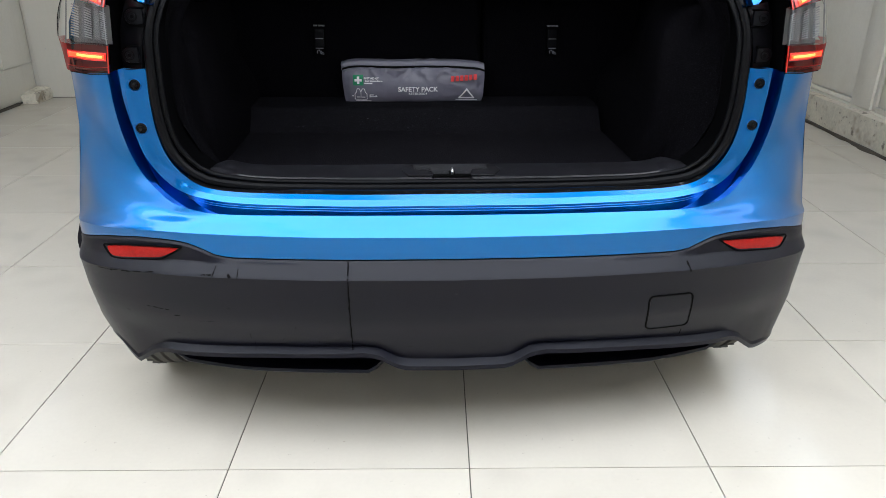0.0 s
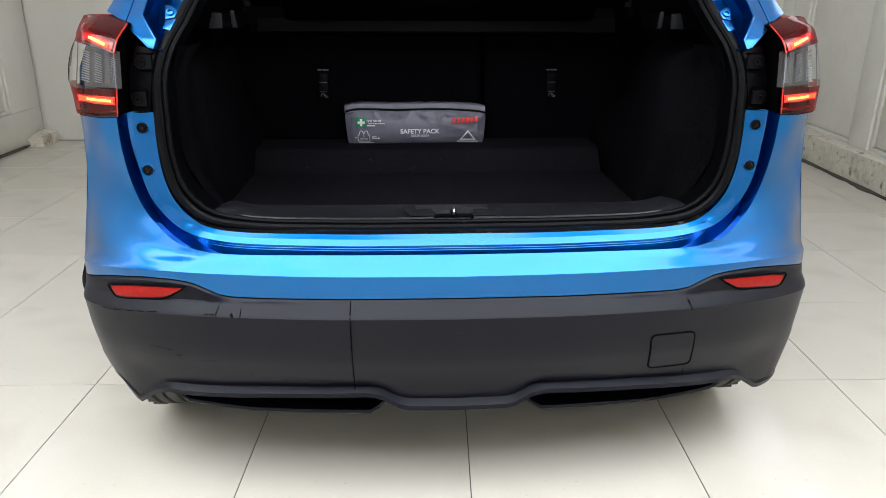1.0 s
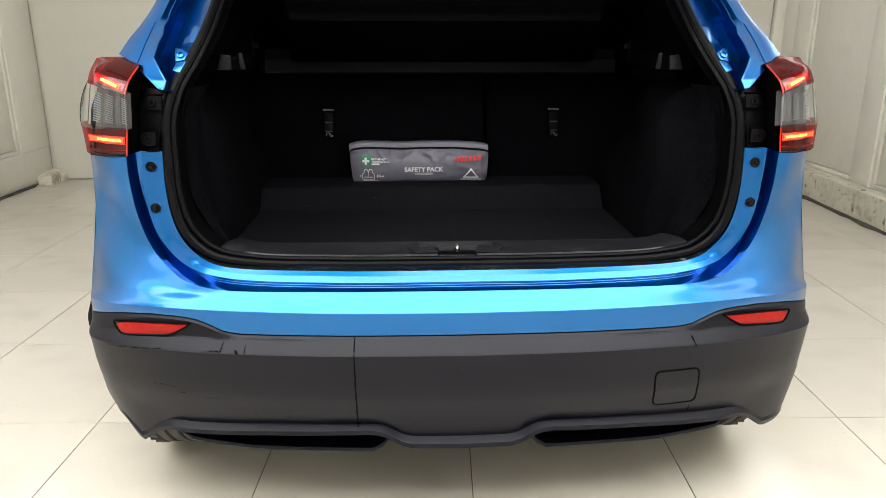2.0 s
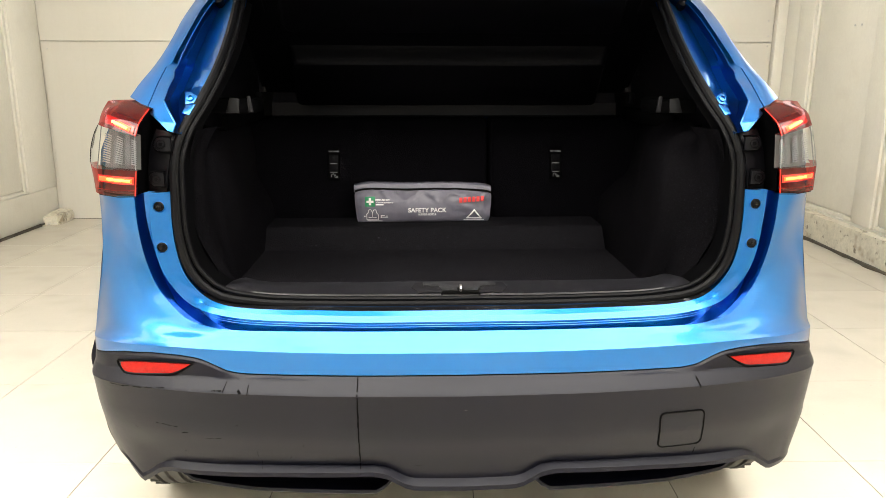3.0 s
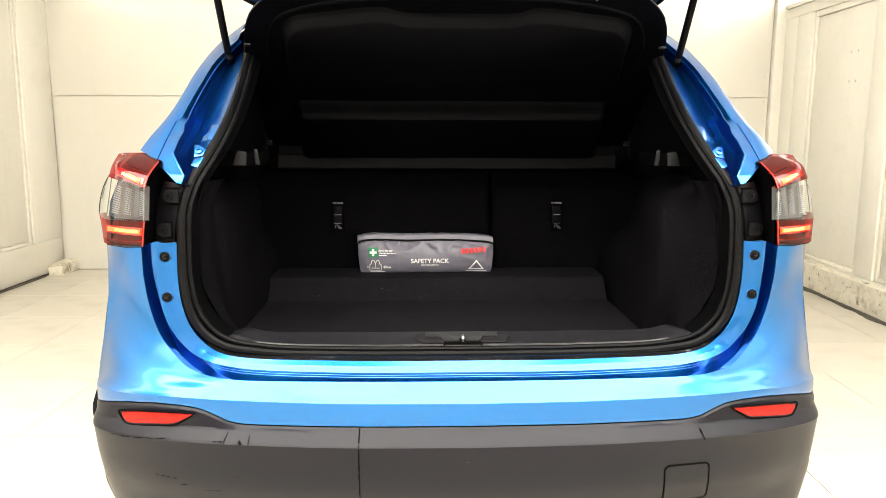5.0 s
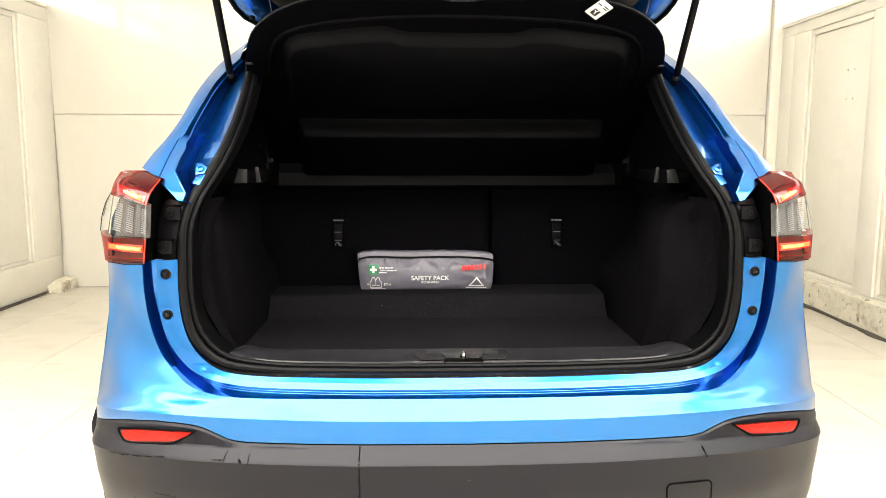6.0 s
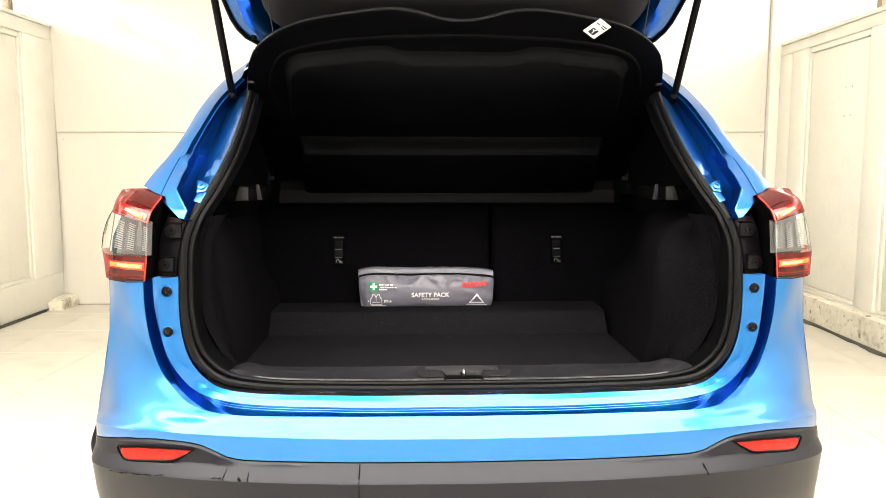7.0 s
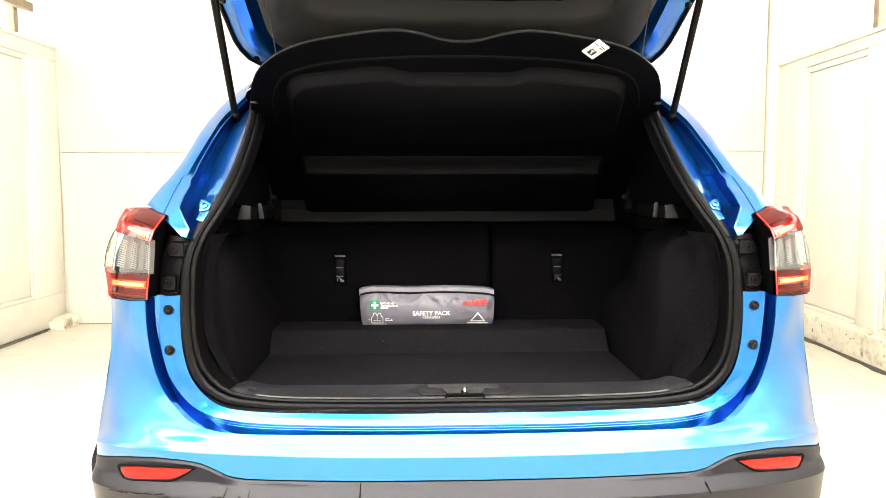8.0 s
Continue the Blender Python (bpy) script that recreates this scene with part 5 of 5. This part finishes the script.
    part("shelf_pivot", boxed(*sorted((s * 0.612, s * 0.632)), 0.97, 1.00, 1.115, 1.150, 0.004), TRIM, led)
    # opaque plate; the daylight through the side glass is its grey colour
    part("quarter_glass", plate(bmesh.new(), [(0, 0), (s * -0.016, 0.004), (s * -0.002, 0.055)][::s], facing_rear(s * 0.655, 0.985, 1.205, 0, 0), 0.002), PALEGREY, car, "grey plate for daylight through a sliver of rear side glass")

# seat backs, split in two
for x0, x1 in ((-0.72, 0.152), (0.160, 0.72)):
    bm = boxed(x0, x1, 0.0, 0.10, 0.0, 0.40, 0.018, 3)
    for v in bm.verts:
        v.co = Vector((v.co.x, v.co.y + 1.055 + 0.22 * v.co.z, v.co.z + 0.66))
    part("seat_back", bm, SEATSHADE, car, "black carpeted rear seat back", 40)
for s in (1, -1):
    at = facing_rear(s * 0.398, 1.104, 0.897, 12.4)
    anchor = part("tether_anchor", plate(bmesh.new(), rounded(0.042, 0.112, 0.004), at, 0.004, 0.001), MATTE, car, "black anchor housing in the seat back")
    part("slot_cover", plate(bmesh.new(), rounded(0.030, 0.030, 0.002), at @ Matrix.Translation((0, 0.016, 0.004)), 0.003, 0.001), TRIM, anchor)
    part("slot_cover", plate(bmesh.new(), rounded(0.030, 0.028, 0.002), at @ Matrix.Translation((0, -0.014, 0.004)), 0.003, 0.001), TRIM, anchor)
    lettering("tether_text", "TOP TETHER", 0.0068, GREYINK, anchor, at @ Matrix.Translation((0, 0.043, 0.0045)), "small white lettering", bold=0.0002)
    for y in (0.0005, -0.031):
        part("printed_line", plate(bmesh.new(), rounded(0.026, 0.0014, 0.0005), at @ Matrix.Translation((0, y, 0.0072)), 0.0004), GREYINK, anchor)
    seat_icon = bmesh.new()
    c0 = at @ Matrix.Translation((0.001, -0.043, 0.0042))
    tube(seat_icon, [c0 @ Vector(p) for p in ((-0.003, 0.008, 0), (0.0, 0.002, 0), (0.003, -0.005, 0), (0.012, -0.007, 0), (0.013, -0.003, 0), (0.006, -0.001, 0), (0.003, 0.005, 0))], 0.0011, 5)
    tube(seat_icon, [c0 @ Vector(p) for p in ((-0.005, 0.007, 0), (-0.009, 0.004, 0), (-0.010, -0.005, 0))], 0.0009, 5)
    part("printed_icon", seat_icon, GREYINK, anchor, "white child-seat pictogram")

# boot lamp, glowing on one side
part("boot_lamp", plate(bmesh.new(), [(-0.013, -0.012), (0.0, -0.004), (0.014, 0.014), (0.004, 0.010)], facing_rear(-0.638, 0.33, 1.070, 0, 25), 0.004, 0.001), material("lit_lamp_cover", (0.8, 0.7, 0.5), emit=(1.0, 0.75, 0.4), emit_strength=1.4), car, "small lit boot lamp")

# parcel shelf, hung from the tailgate by two cords, seen from below
SH = Vector((0, 1.08, 1.10))
SD = Vector((0, -0.60, 0.40)).normalized()
SHELF = Matrix(((1, 0, 0, 0), (0, SD.y, -SD.z, SH.y), (0, SD.z, SD.y, SH.z), (0, 0, 0, 1)))
half_out = [(0.612, 0.085), (0.606, 0.25), (0.602, 0.43), (0.585, 0.60), (0.552, 0.705), (0.495, 0.772), (0.42, 0.82), (0.30, 0.853), (0.165, 0.872), (0.10, 0.858), (0.05, 0.838), (0, 0.832)]
edge_s = [(p.x, p.y) for p in spline([(x, y, 0) for x, y in half_out], 44)]
outline = edge_s + [(-x, y) for x, y in edge_s[-2::-1]]
shelf = part("parcel_shelf", plate(bmesh.new(), outline, SHELF @ Matrix.Translation((0, 0, -0.012)), 0.012, 0.003), FELT, car, "black felt parcel shelf hung up by cords", 30)
lip = bmesh.new()
tipline = [SHELF @ Vector((x, y, 0)) for x, y in outline if y > 0.70]
grid(lip, [[p for p in tipline], [p + Vector((0, -0.003, 0.0025)) for p in tipline], [p + Vector((0, 0.002, 0.006 + 0.003 * max(0, 1 - abs(p.x) / 0.5))) for p in tipline], [p + Vector((0, 0.05, 0.009)) for p in tipline]])
part("shelf_lip", lip, GREYTRIM, shelf, "dark grey moulded edge")


def pad(half, depth, inset, steps=5):
    """A raised field on the underside with softly sloped sides."""
    pts = half + [(-x, y) for x, y in half[::-1]]
    cx, cy = 0, sum(p[1] for p in pts) / len(pts)
    hw, hh = max(p[0] for p in pts), (max(p[1] for p in pts) - min(p[1] for p in pts)) / 2
    rws = []
    for k in range(steps + 1):
        f = k / steps
        rise = depth * (0.5 - 0.5 * math.cos(math.pi * f))
        rws.append([SHELF @ Vector((x * (1 - inset * f / hw), cy + (y - cy) * (1 - inset * f / hh), rise)) for x, y in pts])
    bm2 = grid(bmesh.new(), rws, closed=True)
    bm2.faces.new([v for v in bm2.verts][-len(pts):])
    return bm2


def corner(cx, cy, r, a0, a1, k=6):
    return [(cx + r * math.cos(radians(a0 + (a1 - a0) * i / k)), cy + r * math.sin(radians(a0 + (a1 - a0) * i / k))) for i in range(k + 1)]


part("shelf_field", pad([(0.0, 0.345), (0.24, 0.345)] + corner(0.472, 0.328, 0.018, 90, 0) + corner(0.492, 0.095, 0.02, 0, -90) + [(0.2, 0.075), (0.0, 0.075)], 0.055, 0.022), FELT, shelf, "", 50)
part("shelf_field", pad([(0.0, 0.727), (0.13, 0.727), (0.16, 0.732), (0.19, 0.748), (0.25, 0.746), (0.33, 0.732)] + corner(0.395, 0.640, 0.082, 70, 0) + corner(0.468, 0.455, 0.025, 0, -90) + [(0.2, 0.430), (0.0, 0.430)], 0.036, 0.024), FELT, shelf, "", 50)
rib = [SHELF @ Vector((x, y, 0.0)) for x, y in ((0.52, 0.50), (0.515, 0.62), (0.47, 0.71), (0.40, 0.745), (0.30, 0.768), (0.15, 0.782), (0.0, 0.786))]
part("shelf_rib", tube(bmesh.new(), spline([(-p.x, p.y, p.z) for p in rib] + [tuple(p) for p in rib[-2::-1]], 70), 0.006, 8), FELT, shelf)
for s in (1, -1):
    part("cord_hook", boxed(*sorted((s * 0.562, s * 0.578)), 0.550, 0.570, 1.427, 1.433, 0.002), GREYTRIM, shelf)
    part("cord", tube(bmesh.new(), [(s * 0.479, 0.424, 1.538), (s * 0.517, 0.46, 1.745)], 0.0011, 5), GREYTRIM, shelf, "thin grey cord")
strip = bmesh.new()
grid(strip, [[Vector((x, y, z)) for x in [-0.602 + 1.204 * k / 20 for k in range(21)]] for y, z in ((1.12, 1.062), (1.085, 1.064), (1.078, 1.070), (1.086, 1.112), (1.10, 1.118), (1.16, 1.26))])
part("shelf_front_strip", strip, STRIP, shelf, "dark grey fixed strip at the seat", 50)
# label stuck on the shelf
lab = SHELF @ Matrix.Translation((0.349, 0.818, 0.0035)) @ Matrix.Rotation(radians(-40), 4, "Z")
part("paper_label", plate(bmesh.new(), rounded(0.046, 0.056, 0.002), lab, 0.0006), PAPER, shelf, "white paper label with black print")
part("printed_block", plate(bmesh.new(), rounded(0.022, 0.019, 0.001), lab @ Matrix.Translation((0.0, -0.012, 0.0007)), 0.0003), BLACKINK, shelf)
lettering("label_letter", "Y", 0.019, PAPER, shelf, lab @ Matrix.Translation((0.0, -0.012, 0.0012)) @ Matrix.Rotation(radians(18), 4, "Z"), "white letter on black", 0.0002, 0.0005)
for k, (x, y, w) in enumerate(((-0.012, 0.013, 0.014), (0.010, 0.016, 0.018), (0.010, 0.010, 0.014))):
    part("printed_bar", plate(bmesh.new(), rounded(w, 0.003, 0.001), lab @ Matrix.Translation((x, y, 0.0007)), 0.0003), BLACKINK, shelf)

# ---------------------------------------------------------------- raised tailgate
GH = Vector((0, 0.84, 1.560))
GD = Vector((0, -0.90, 0.43)).normalized()
GATE = Matrix(((1, 0, 0, 0), (0, GD.y, -GD.z, GH.y), (0, GD.z, GD.y, GH.z), (0, 0, 0, 1)))
gate_half = [(0.0, -0.02), (0.40, -0.015), (0.60, 0.0), (0.645, 0.035), (0.668, 0.10), (0.672, 0.22), (0.675, 0.40), (0.70, 0.62), (0.73, 0.78), (0.72, 0.92), (0.66, 0.99), (0.45, 1.02), (0.0, 1.03)]
gh = [(p.x, p.y) for p in spline([(x, y, 0) for x, y in gate_half], 50)]


def gate_ring(shrink, height, hinge=0.0):
    """A ring inside the tailgate's edge; hinge: how much further in it runs beside the hinge."""
    rr = []
    for x, y in gh + [(-x, y) for x, y in gh[-2:0:-1]]:
        cy = 0.50
        rr.append(GATE @ Vector((x * (1 - shrink / 0.66), cy + (y - cy) * (1 - shrink / 0.52) + hinge * (1.01 - y) ** 2, height - 0.10 * max(0, (abs(x) - 0.45)) ** 1.0)))
    return rr


bm = bmesh.new()
grid(bm, [gate_ring(0.02, -0.075), gate_ring(-0.002, -0.03), gate_ring(0.0, -0.012), gate_ring(0.006, 0.0), gate_ring(0.040, 0.004), gate_ring(0.048, 0.016), gate_ring(0.085, 0.018), gate_ring(0.10, 0.010), gate_ring(0.14, 0.008)], closed=True)
grid(bm, [gate_ring(0.02, -0.075), gate_ring(0.14, -0.08)], closed=True)
gate = part("tailgate", bm, BLUE, car, "raised blue tailgate seen from below", 30)
bm = bmesh.new()
grid(bm, [gate_ring(0.118, 0.006), gate_ring(0.122, 0.026), gate_ring(0.14, 0.038), gate_ring(0.19, 0.047, 0.03), gate_ring(0.222, 0.046, 0.075), gate_ring(0.232, 0.043, 0.084), gate_ring(0.24, 0.030, 0.088), gate_ring(0.25, -0.02, 0.09)], closed=True)
part("gate_trim", bm, GATETRIM, gate, "dark grey inner trim round the glass", 40)
ring = gate_ring(0.245, -0.01, 0.089)
bm = bmesh.new()
bm.faces.new([bm.verts.new(p) for p in ring])
part("rear_glass", bm, DARKGLASS, gate, "dark tinted rear window", 0)
ring = gate_ring(0.13, -0.079)
bm = bmesh.new()
bm.faces.new([bm.verts.new(p) for p in ring])
part("outer_skin", bm, BLUE, gate, "", 0)
g_path = [p for p in gate_ring(0.010, 0.004)]
part("gate_seal", tube(bmesh.new(), g_path + g_path[:2], 0.006, 8, False), RUBBER, gate, "black rubber strip along the tailgate edge")
for s in (1, -1):
    for x, y in ((0.606, 0.074), (0.642, 0.335)):
        part("buffer", disc(bmesh.new(), GATE @ Matrix.Translation((s * x, y, 0.002)), ((0.009, 0.0), (0.009, 0.006), (0.005, 0.009)), 14), RUBBER, gate)
    a, b = Vector((s * 0.640, 0.630, 1.398)), Vector((s * 0.648, 0.425, 1.770))
    strut = part("gas_strut", tube(bmesh.new(), [a.lerp(b, f) for f in (0.03, 0.06, 0.80, 0.82)], [0.008, 0.0100, 0.0100, 0.007], 12), TRIM, car, "black gas strut")
    part("strut_rod", tube(bmesh.new(), [a.lerp(b, 0.82), b], 0.005, 10), STEEL, strut)
    part("ball_joint", disc(bmesh.new(), facing_rear(a.x, a.y, a.z, 30), ((0.012, -0.012), (0.014, 0.0), (0.012, 0.012), (0.006, 0.016)), 14), TRIM, strut)
    part("ball_joint", disc(bmesh.new(), facing_rear(b.x, b.y, b.z, 30), ((0.010, -0.012), (0.012, 0.0), (0.010, 0.012), (0.006, 0.014)), 14), TRIM, strut)

# ---------------------------------------------------------------- safety bag on the boot floor
bag = new("safety_bag")
bag.matrix_basis = CAR_POSE @ Matrix.Translation((-0.081, 1.030, 0.7085))
tagged(bag, "grey nylon safety kit pouch with black zip, in the boot", "bag")
W, H, D = 0.474, 0.108, 0.085


def bag_front(x, z):
    """Depth of the bulging, creased front of the pouch."""
    u, v = x / (W / 2), z / H  # position across and up the front
    bulge = (1 - abs(u) ** 6) * math.sin(math.pi * min(max(v, 0), 1) ** 0.8) * 0.014
    fold = noise.noise(Vector((x * 9 + z * 14, z * 16 - x * 5, 0.3)))
    crease = abs(noise.noise(Vector((x * 26 - z * 20, z * 30 + x * 9, 2.3))))
    edge_fold = noise.noise(Vector((x * 60, z * 18, 7.1))) * max(0.0, abs(u) - 0.75) * 4
    calm = 1 - 0.8 * math.exp(-((x - 0.013) / 0.118) ** 6 - ((z - 0.041) / 0.034) ** 6)   # the print lies flatter
    calm *= 1 - 0.6 / (1 + math.exp((x + 0.072) / 0.010)) / (1 + math.exp((z - 0.094) / 0.004))
    calm *= 1 - 0.7 * math.exp(-((x - 0.166) / 0.056) ** 6 - ((z - 0.080) / 0.018) ** 6)
    pleat = noise.noise(Vector((x * 34 + 0.6 * z * 40, 4.4, z * 6))) * max(0.0, v - 0.55) * 2.2   # gathers hanging from the zip
    crumple = 0.008 * pleat + calm * (0.0110 * fold - 0.0130 * crease * (0.2 + v)) + 0.006 * edge_fold
    return -D / 2 - bulge - crumple + 0.014 * max(0, v - 0.75) + 0.012 * max(0.0, abs(u) - 0.9) * 10 * 0.5


nx, nz = 110, 26
top_wave = lambda x: 0.003 * math.sin(x * 23) - 0.004 * (x / 0.24) + 0.002 * noise.noise(Vector((x * 30, 1, 1)))
rws = []
for k in range(nz + 1):
    v = k / nz
    rws.append([Vector((x * (1 + 0.010 * v - 0.030 * (1 - v ** 0.7) * abs(2 * x / W) ** 8 - 0.010 * max(0.0, v - 0.8) ** 2 * 25 - 0.006 * max(0.0, 0.15 - v) * 6), bag_front(x, v * H), v * H * (1 + top_wave(x) * 4) - 0.010 * abs(2 * x / W) ** 10 * v)) for x in [W * (j / nx - 0.5) for j in range(nx + 1)]])
topz = [p.z for p in rws[-1]]
xs = [p.x for p in rws[-1]]
for dy, dz in ((0.004, 0.004), (0.008, 0.015), (0.010, 0.022), (0.013, 0.0235), (0.030, 0.025), (0.058, 0.022), (0.068, 0.016)):
    rws.append([Vector((x, -D / 2 + 0.012 + dy, z + dz + 0.0015 * noise.noise(Vector((x * 40, dy * 50, 5))))) for x, z in zip(xs, topz)])
for k in range(6):
    v = 1 - (k + 1) / 6
    rws.append([Vector((W * (j / nx - 0.5), D / 2, v * H)) for j in range(nx + 1)])
bm = grid(bmesh.new(), rws)
bmesh.ops.holes_fill(bm, edges=[e for e in bm.edges if len(e.link_faces) == 1])
part("pouch", bm, NYLON, bag, "", 60)
zp = [Vector((x, -D / 2 + 0.012, z)) for x, z in zip(xs, topz)]
bm = bmesh.new()
grid(bm, [[p + Vector((0, 0.002, 0.0005)) for p in zp], [p + Vector((0, -0.0025, 0.0015)) for p in zp], [p + Vector((0, -0.0005, 0.0065)) for p in zp], [p + Vector((0, 0.006, 0.0075)) for p in zp]])
part("zip", bm, ZIP, bag, "black zip along the top edge")


def bag_print(name, outline, mat, x, z, label="", lift=0.0045):
    """A printed shape that lies on the bulging front; outline in metres about (x, z)."""
    bm2 = bmesh.new()
    ring2 = [bm2.verts.new((x + px, bag_front(x + px, z + pz) - lift - 0.0012, z + pz)) for px, pz in outline]
    bm2.faces.new(ring2)
    bmesh.ops.triangulate(bm2, faces=bm2.faces[:])
    if max(abs(q) for o in outline for q in o) > 0.008:
        bmesh.ops.subdivide_edges(bm2, edges=bm2.edges[:], cuts=4, use_grid_fill=True)
        for v in bm2.verts:
            v.co.y = bag_front(v.co.x, v.co.z) - lift - 0.0012
    return part(name, bm2, mat, bag, label, 0)


def bag_text(name, text, size, x, z, label, bold):
    ob = lettering(name, text, size, WHITEINK, bag, Matrix.Identity(4), label, 0.0, bold)
    for v in ob.data.vertices:
        px, pz = x + v.co.x, z + v.co.y
        v.co = (px, bag_front(px, pz) - 0.0090, pz)
    return ob


def bag_patch(name, mat, x, z, w, h, lift, label):
    """A printed rectangle that follows the creases of the front."""
    rws2 = [[Vector((x + w * (i / 12 - 0.5), bag_front(x + w * (i / 12 - 0.5), z + h * (k / 12 - 0.5)) - lift, z + h * (k / 12 - 0.5))) for i in range(13)] for k in range(13)]
    return part(name, grid(bmesh.new(), rws2), mat, bag, label, 60)


bag_patch("green_square", GREENINK, -0.184, 0.073, 0.034, 0.034, 0.0022, "green first-aid square")
bag_patch("white_cross", WHITEINK, -0.184, 0.073, 0.024, 0.008, 0.0040, "white cross")
bag_patch("white_cross", WHITEINK, -0.184, 0.073, 0.008, 0.024, 0.0044, "white cross")
bag_text("print_line", "FIRST AID KIT", 0.0080, -0.1405, 0.0795, "white lettering", 0.0003)
bag_text("print_line", "Content according to", 0.0066, -0.1325, 0.0715, "white lettering", 0.0003)
bag_print("printed_bar", rounded(0.027, 0.004, 0.001), WHITEINK, -0.1505, 0.0635)
bag_text("print_title", "SAFETY PACK", 0.0215, 0.013, 0.044, "bold white lettering", 0.0005)
bag_text("print_code", "KE930-00024", 0.0112, 0.013, 0.0295, "white part code lettering", 0.0001)
for k in range(6):
    bag_print("red_bar", [(-0.0058, -0.0085), (0.0050, -0.0085), (0.0058, 0.0085), (-0.0050, 0.0085)], REDINK, 0.1285 + 0.0150 * k, 0.079 + 0.0008 * k, "plain red printed bar", 0.0105)
for pts in ([(0.152, 0.014), (0.176, 0.044), (0.200, 0.014), (0.152, 0.014)],):
    w = 0.0050
    for (xa, za), (xb, zb) in zip(pts, pts[1:]):
        for q in range(6):
            fa, fb = q / 6, (q + 1) / 6
            pa, pb = Vector((xa + (xb - xa) * fa, za + (zb - za) * fa)), Vector((xa + (xb - xa) * fb, za + (zb - za) * fb))
            d = Vector((xb - xa, zb - za)).normalized() * w / 2
            bag_print("triangle_side", [(pa.x - d.y - d.x, pa.y + d.x - d.y), (pb.x - d.y + d.x, pb.y + d.x + d.y), (pb.x + d.y + d.x, pb.y - d.x + d.y), (pa.x + d.y - d.x, pa.y - d.x - d.y)], WHITEINK, 0, 0, "white warning triangle outline", 0.0050)
bag_print("printed_bar", rounded(0.072, 0.0032, 0.001), WHITEINK, 0.176, 0.0065)
# vest and tow pictograms
vest = [(-0.020, -0.016), (-0.020, 0.004), (-0.015, 0.008), (-0.012, 0.020), (-0.005, 0.020), (0.0, 0.010), (0.005, 0.020), (0.012, 0.020), (0.015, 0.008), (0.020, 0.004), (0.020, -0.016)]
for (xa, za), (xb, zb) in zip(vest, vest[1:] + vest[:1]):
    d = Vector((xb - xa, zb - za)).normalized() * 0.0011
    bag_print("vest_outline", [(xa - d.y, za + d.x), (xb - d.y, zb + d.x), (xb + d.y, zb - d.x), (xa + d.y, za - d.x)], WHITEINK, -0.176, 0.026, "white vest pictogram", 0.0050)
for x, z, w, h in ((-0.184, 0.018, 0.012, 0.003), (-0.168, 0.018, 0.012, 0.003), (-0.176, 0.026, 0.0016, 0.020), (-0.203, 0.022, 0.005, 0.004), (-0.140, 0.026, 0.014, 0.003), (-0.135, 0.020, 0.026, 0.003), (-0.146, 0.022, 0.003, 0.010), (-0.126, 0.023, 0.003, 0.006), (-0.168, 0.0055, 0.052, 0.003)):
    bag_print("printed_bar", rounded(w, h, min(w, h) * 0.3), WHITEINK, x, z)
for s, b in (("strap_end", 1),):
    part(s, boxed(-W / 2 - 0.004, -W / 2 + 0.004, -0.02, 0.02, 0.10, 0.125, 0.002), NYLON, bag)

# ---------------------------------------------------------------- ceiling lights and floor tiles
PANEL_GLOW = material("lit_ceiling_diffuser", (0.85, 0.85, 0.85), emit=(1.0, 0.985, 0.955), emit_strength=18.5)
first = None
for i in range(10):
    at = pose(-2.75 + 1.2 * (i % 5), -0.55 - 1.31 * (i // 5), ZC)
    if first is None:
        first = thing("ceiling_light", "long white ceiling light panel, switched on", "ceiling light", group="ceiling light panels")
        part("diffuser", boxed(-0.5975, 0.5975, -0.63, 0.63, -0.030, -0.012, 0.0, 1), PANEL_GLOW, first, "glowing white diffuser")
        for a, b2, c, d in ((-0.599, 0.599, -0.65, -0.631), (-0.599, 0.599, 0.631, 0.65)):
            part("trim", boxed(a, b2, c, d, -0.036, -0.001, 0.002, 1), CEIL, first)
        first.matrix_basis = at
    else:
        copy_thing(first, at)

bulb = thing("ceiling_lamp", "round white glowing ceiling lamp", "lamp", (-0.345, 0.60, ZC))
part("base", disc(bmesh.new(), Matrix.Rotation(math.pi, 4, "X"), ((0.10, 0.0), (0.10, 0.03), (0.07, 0.04)), 24), CEIL, bulb)
part("globe", disc(bmesh.new(), Matrix.Rotation(math.pi, 4, "X"), ((0.06, 0.04), (0.085, 0.08), (0.09, 0.12), (0.07, 0.17), (0.02, 0.20)), 24), material("lit_globe", (0.9, 0.9, 0.9), emit=(1.0, 0.95, 0.85), emit_strength=25.0), bulb)

floor_ob = bpy.data.objects["floor"]
tile_meshes = {}
T, GAP = 0.60, 0.0028
for i in range(-6, 5):
    for j in range(-10, 8):
        x0, x1 = max(i * T, XL - 0.05) + GAP / 2, min((i + 1) * T, XR) - GAP / 2
        y0, y1 = max(j * T, YF) + GAP / 2, min((j + 1) * T, YB) - GAP / 2
        if x1 - x0 < 0.02 or y1 - y0 < 0.02:
            continue
        key = (round(x1 - x0, 4), round(y1 - y0, 4))
        if key not in tile_meshes:
            bm = boxed(0, key[0], 0, key[1], -0.0035, 0.0, 0.0006, 1)
            me = bpy.data.meshes.new("tile")
            bm.to_mesh(me)
            bm.free()
            me.materials.append(TILE)
            tile_meshes[key] = me
        ob = new("tile", tile_meshes[key])
        ob.parent = floor_ob
        ob.location = (x0, y0, 0)
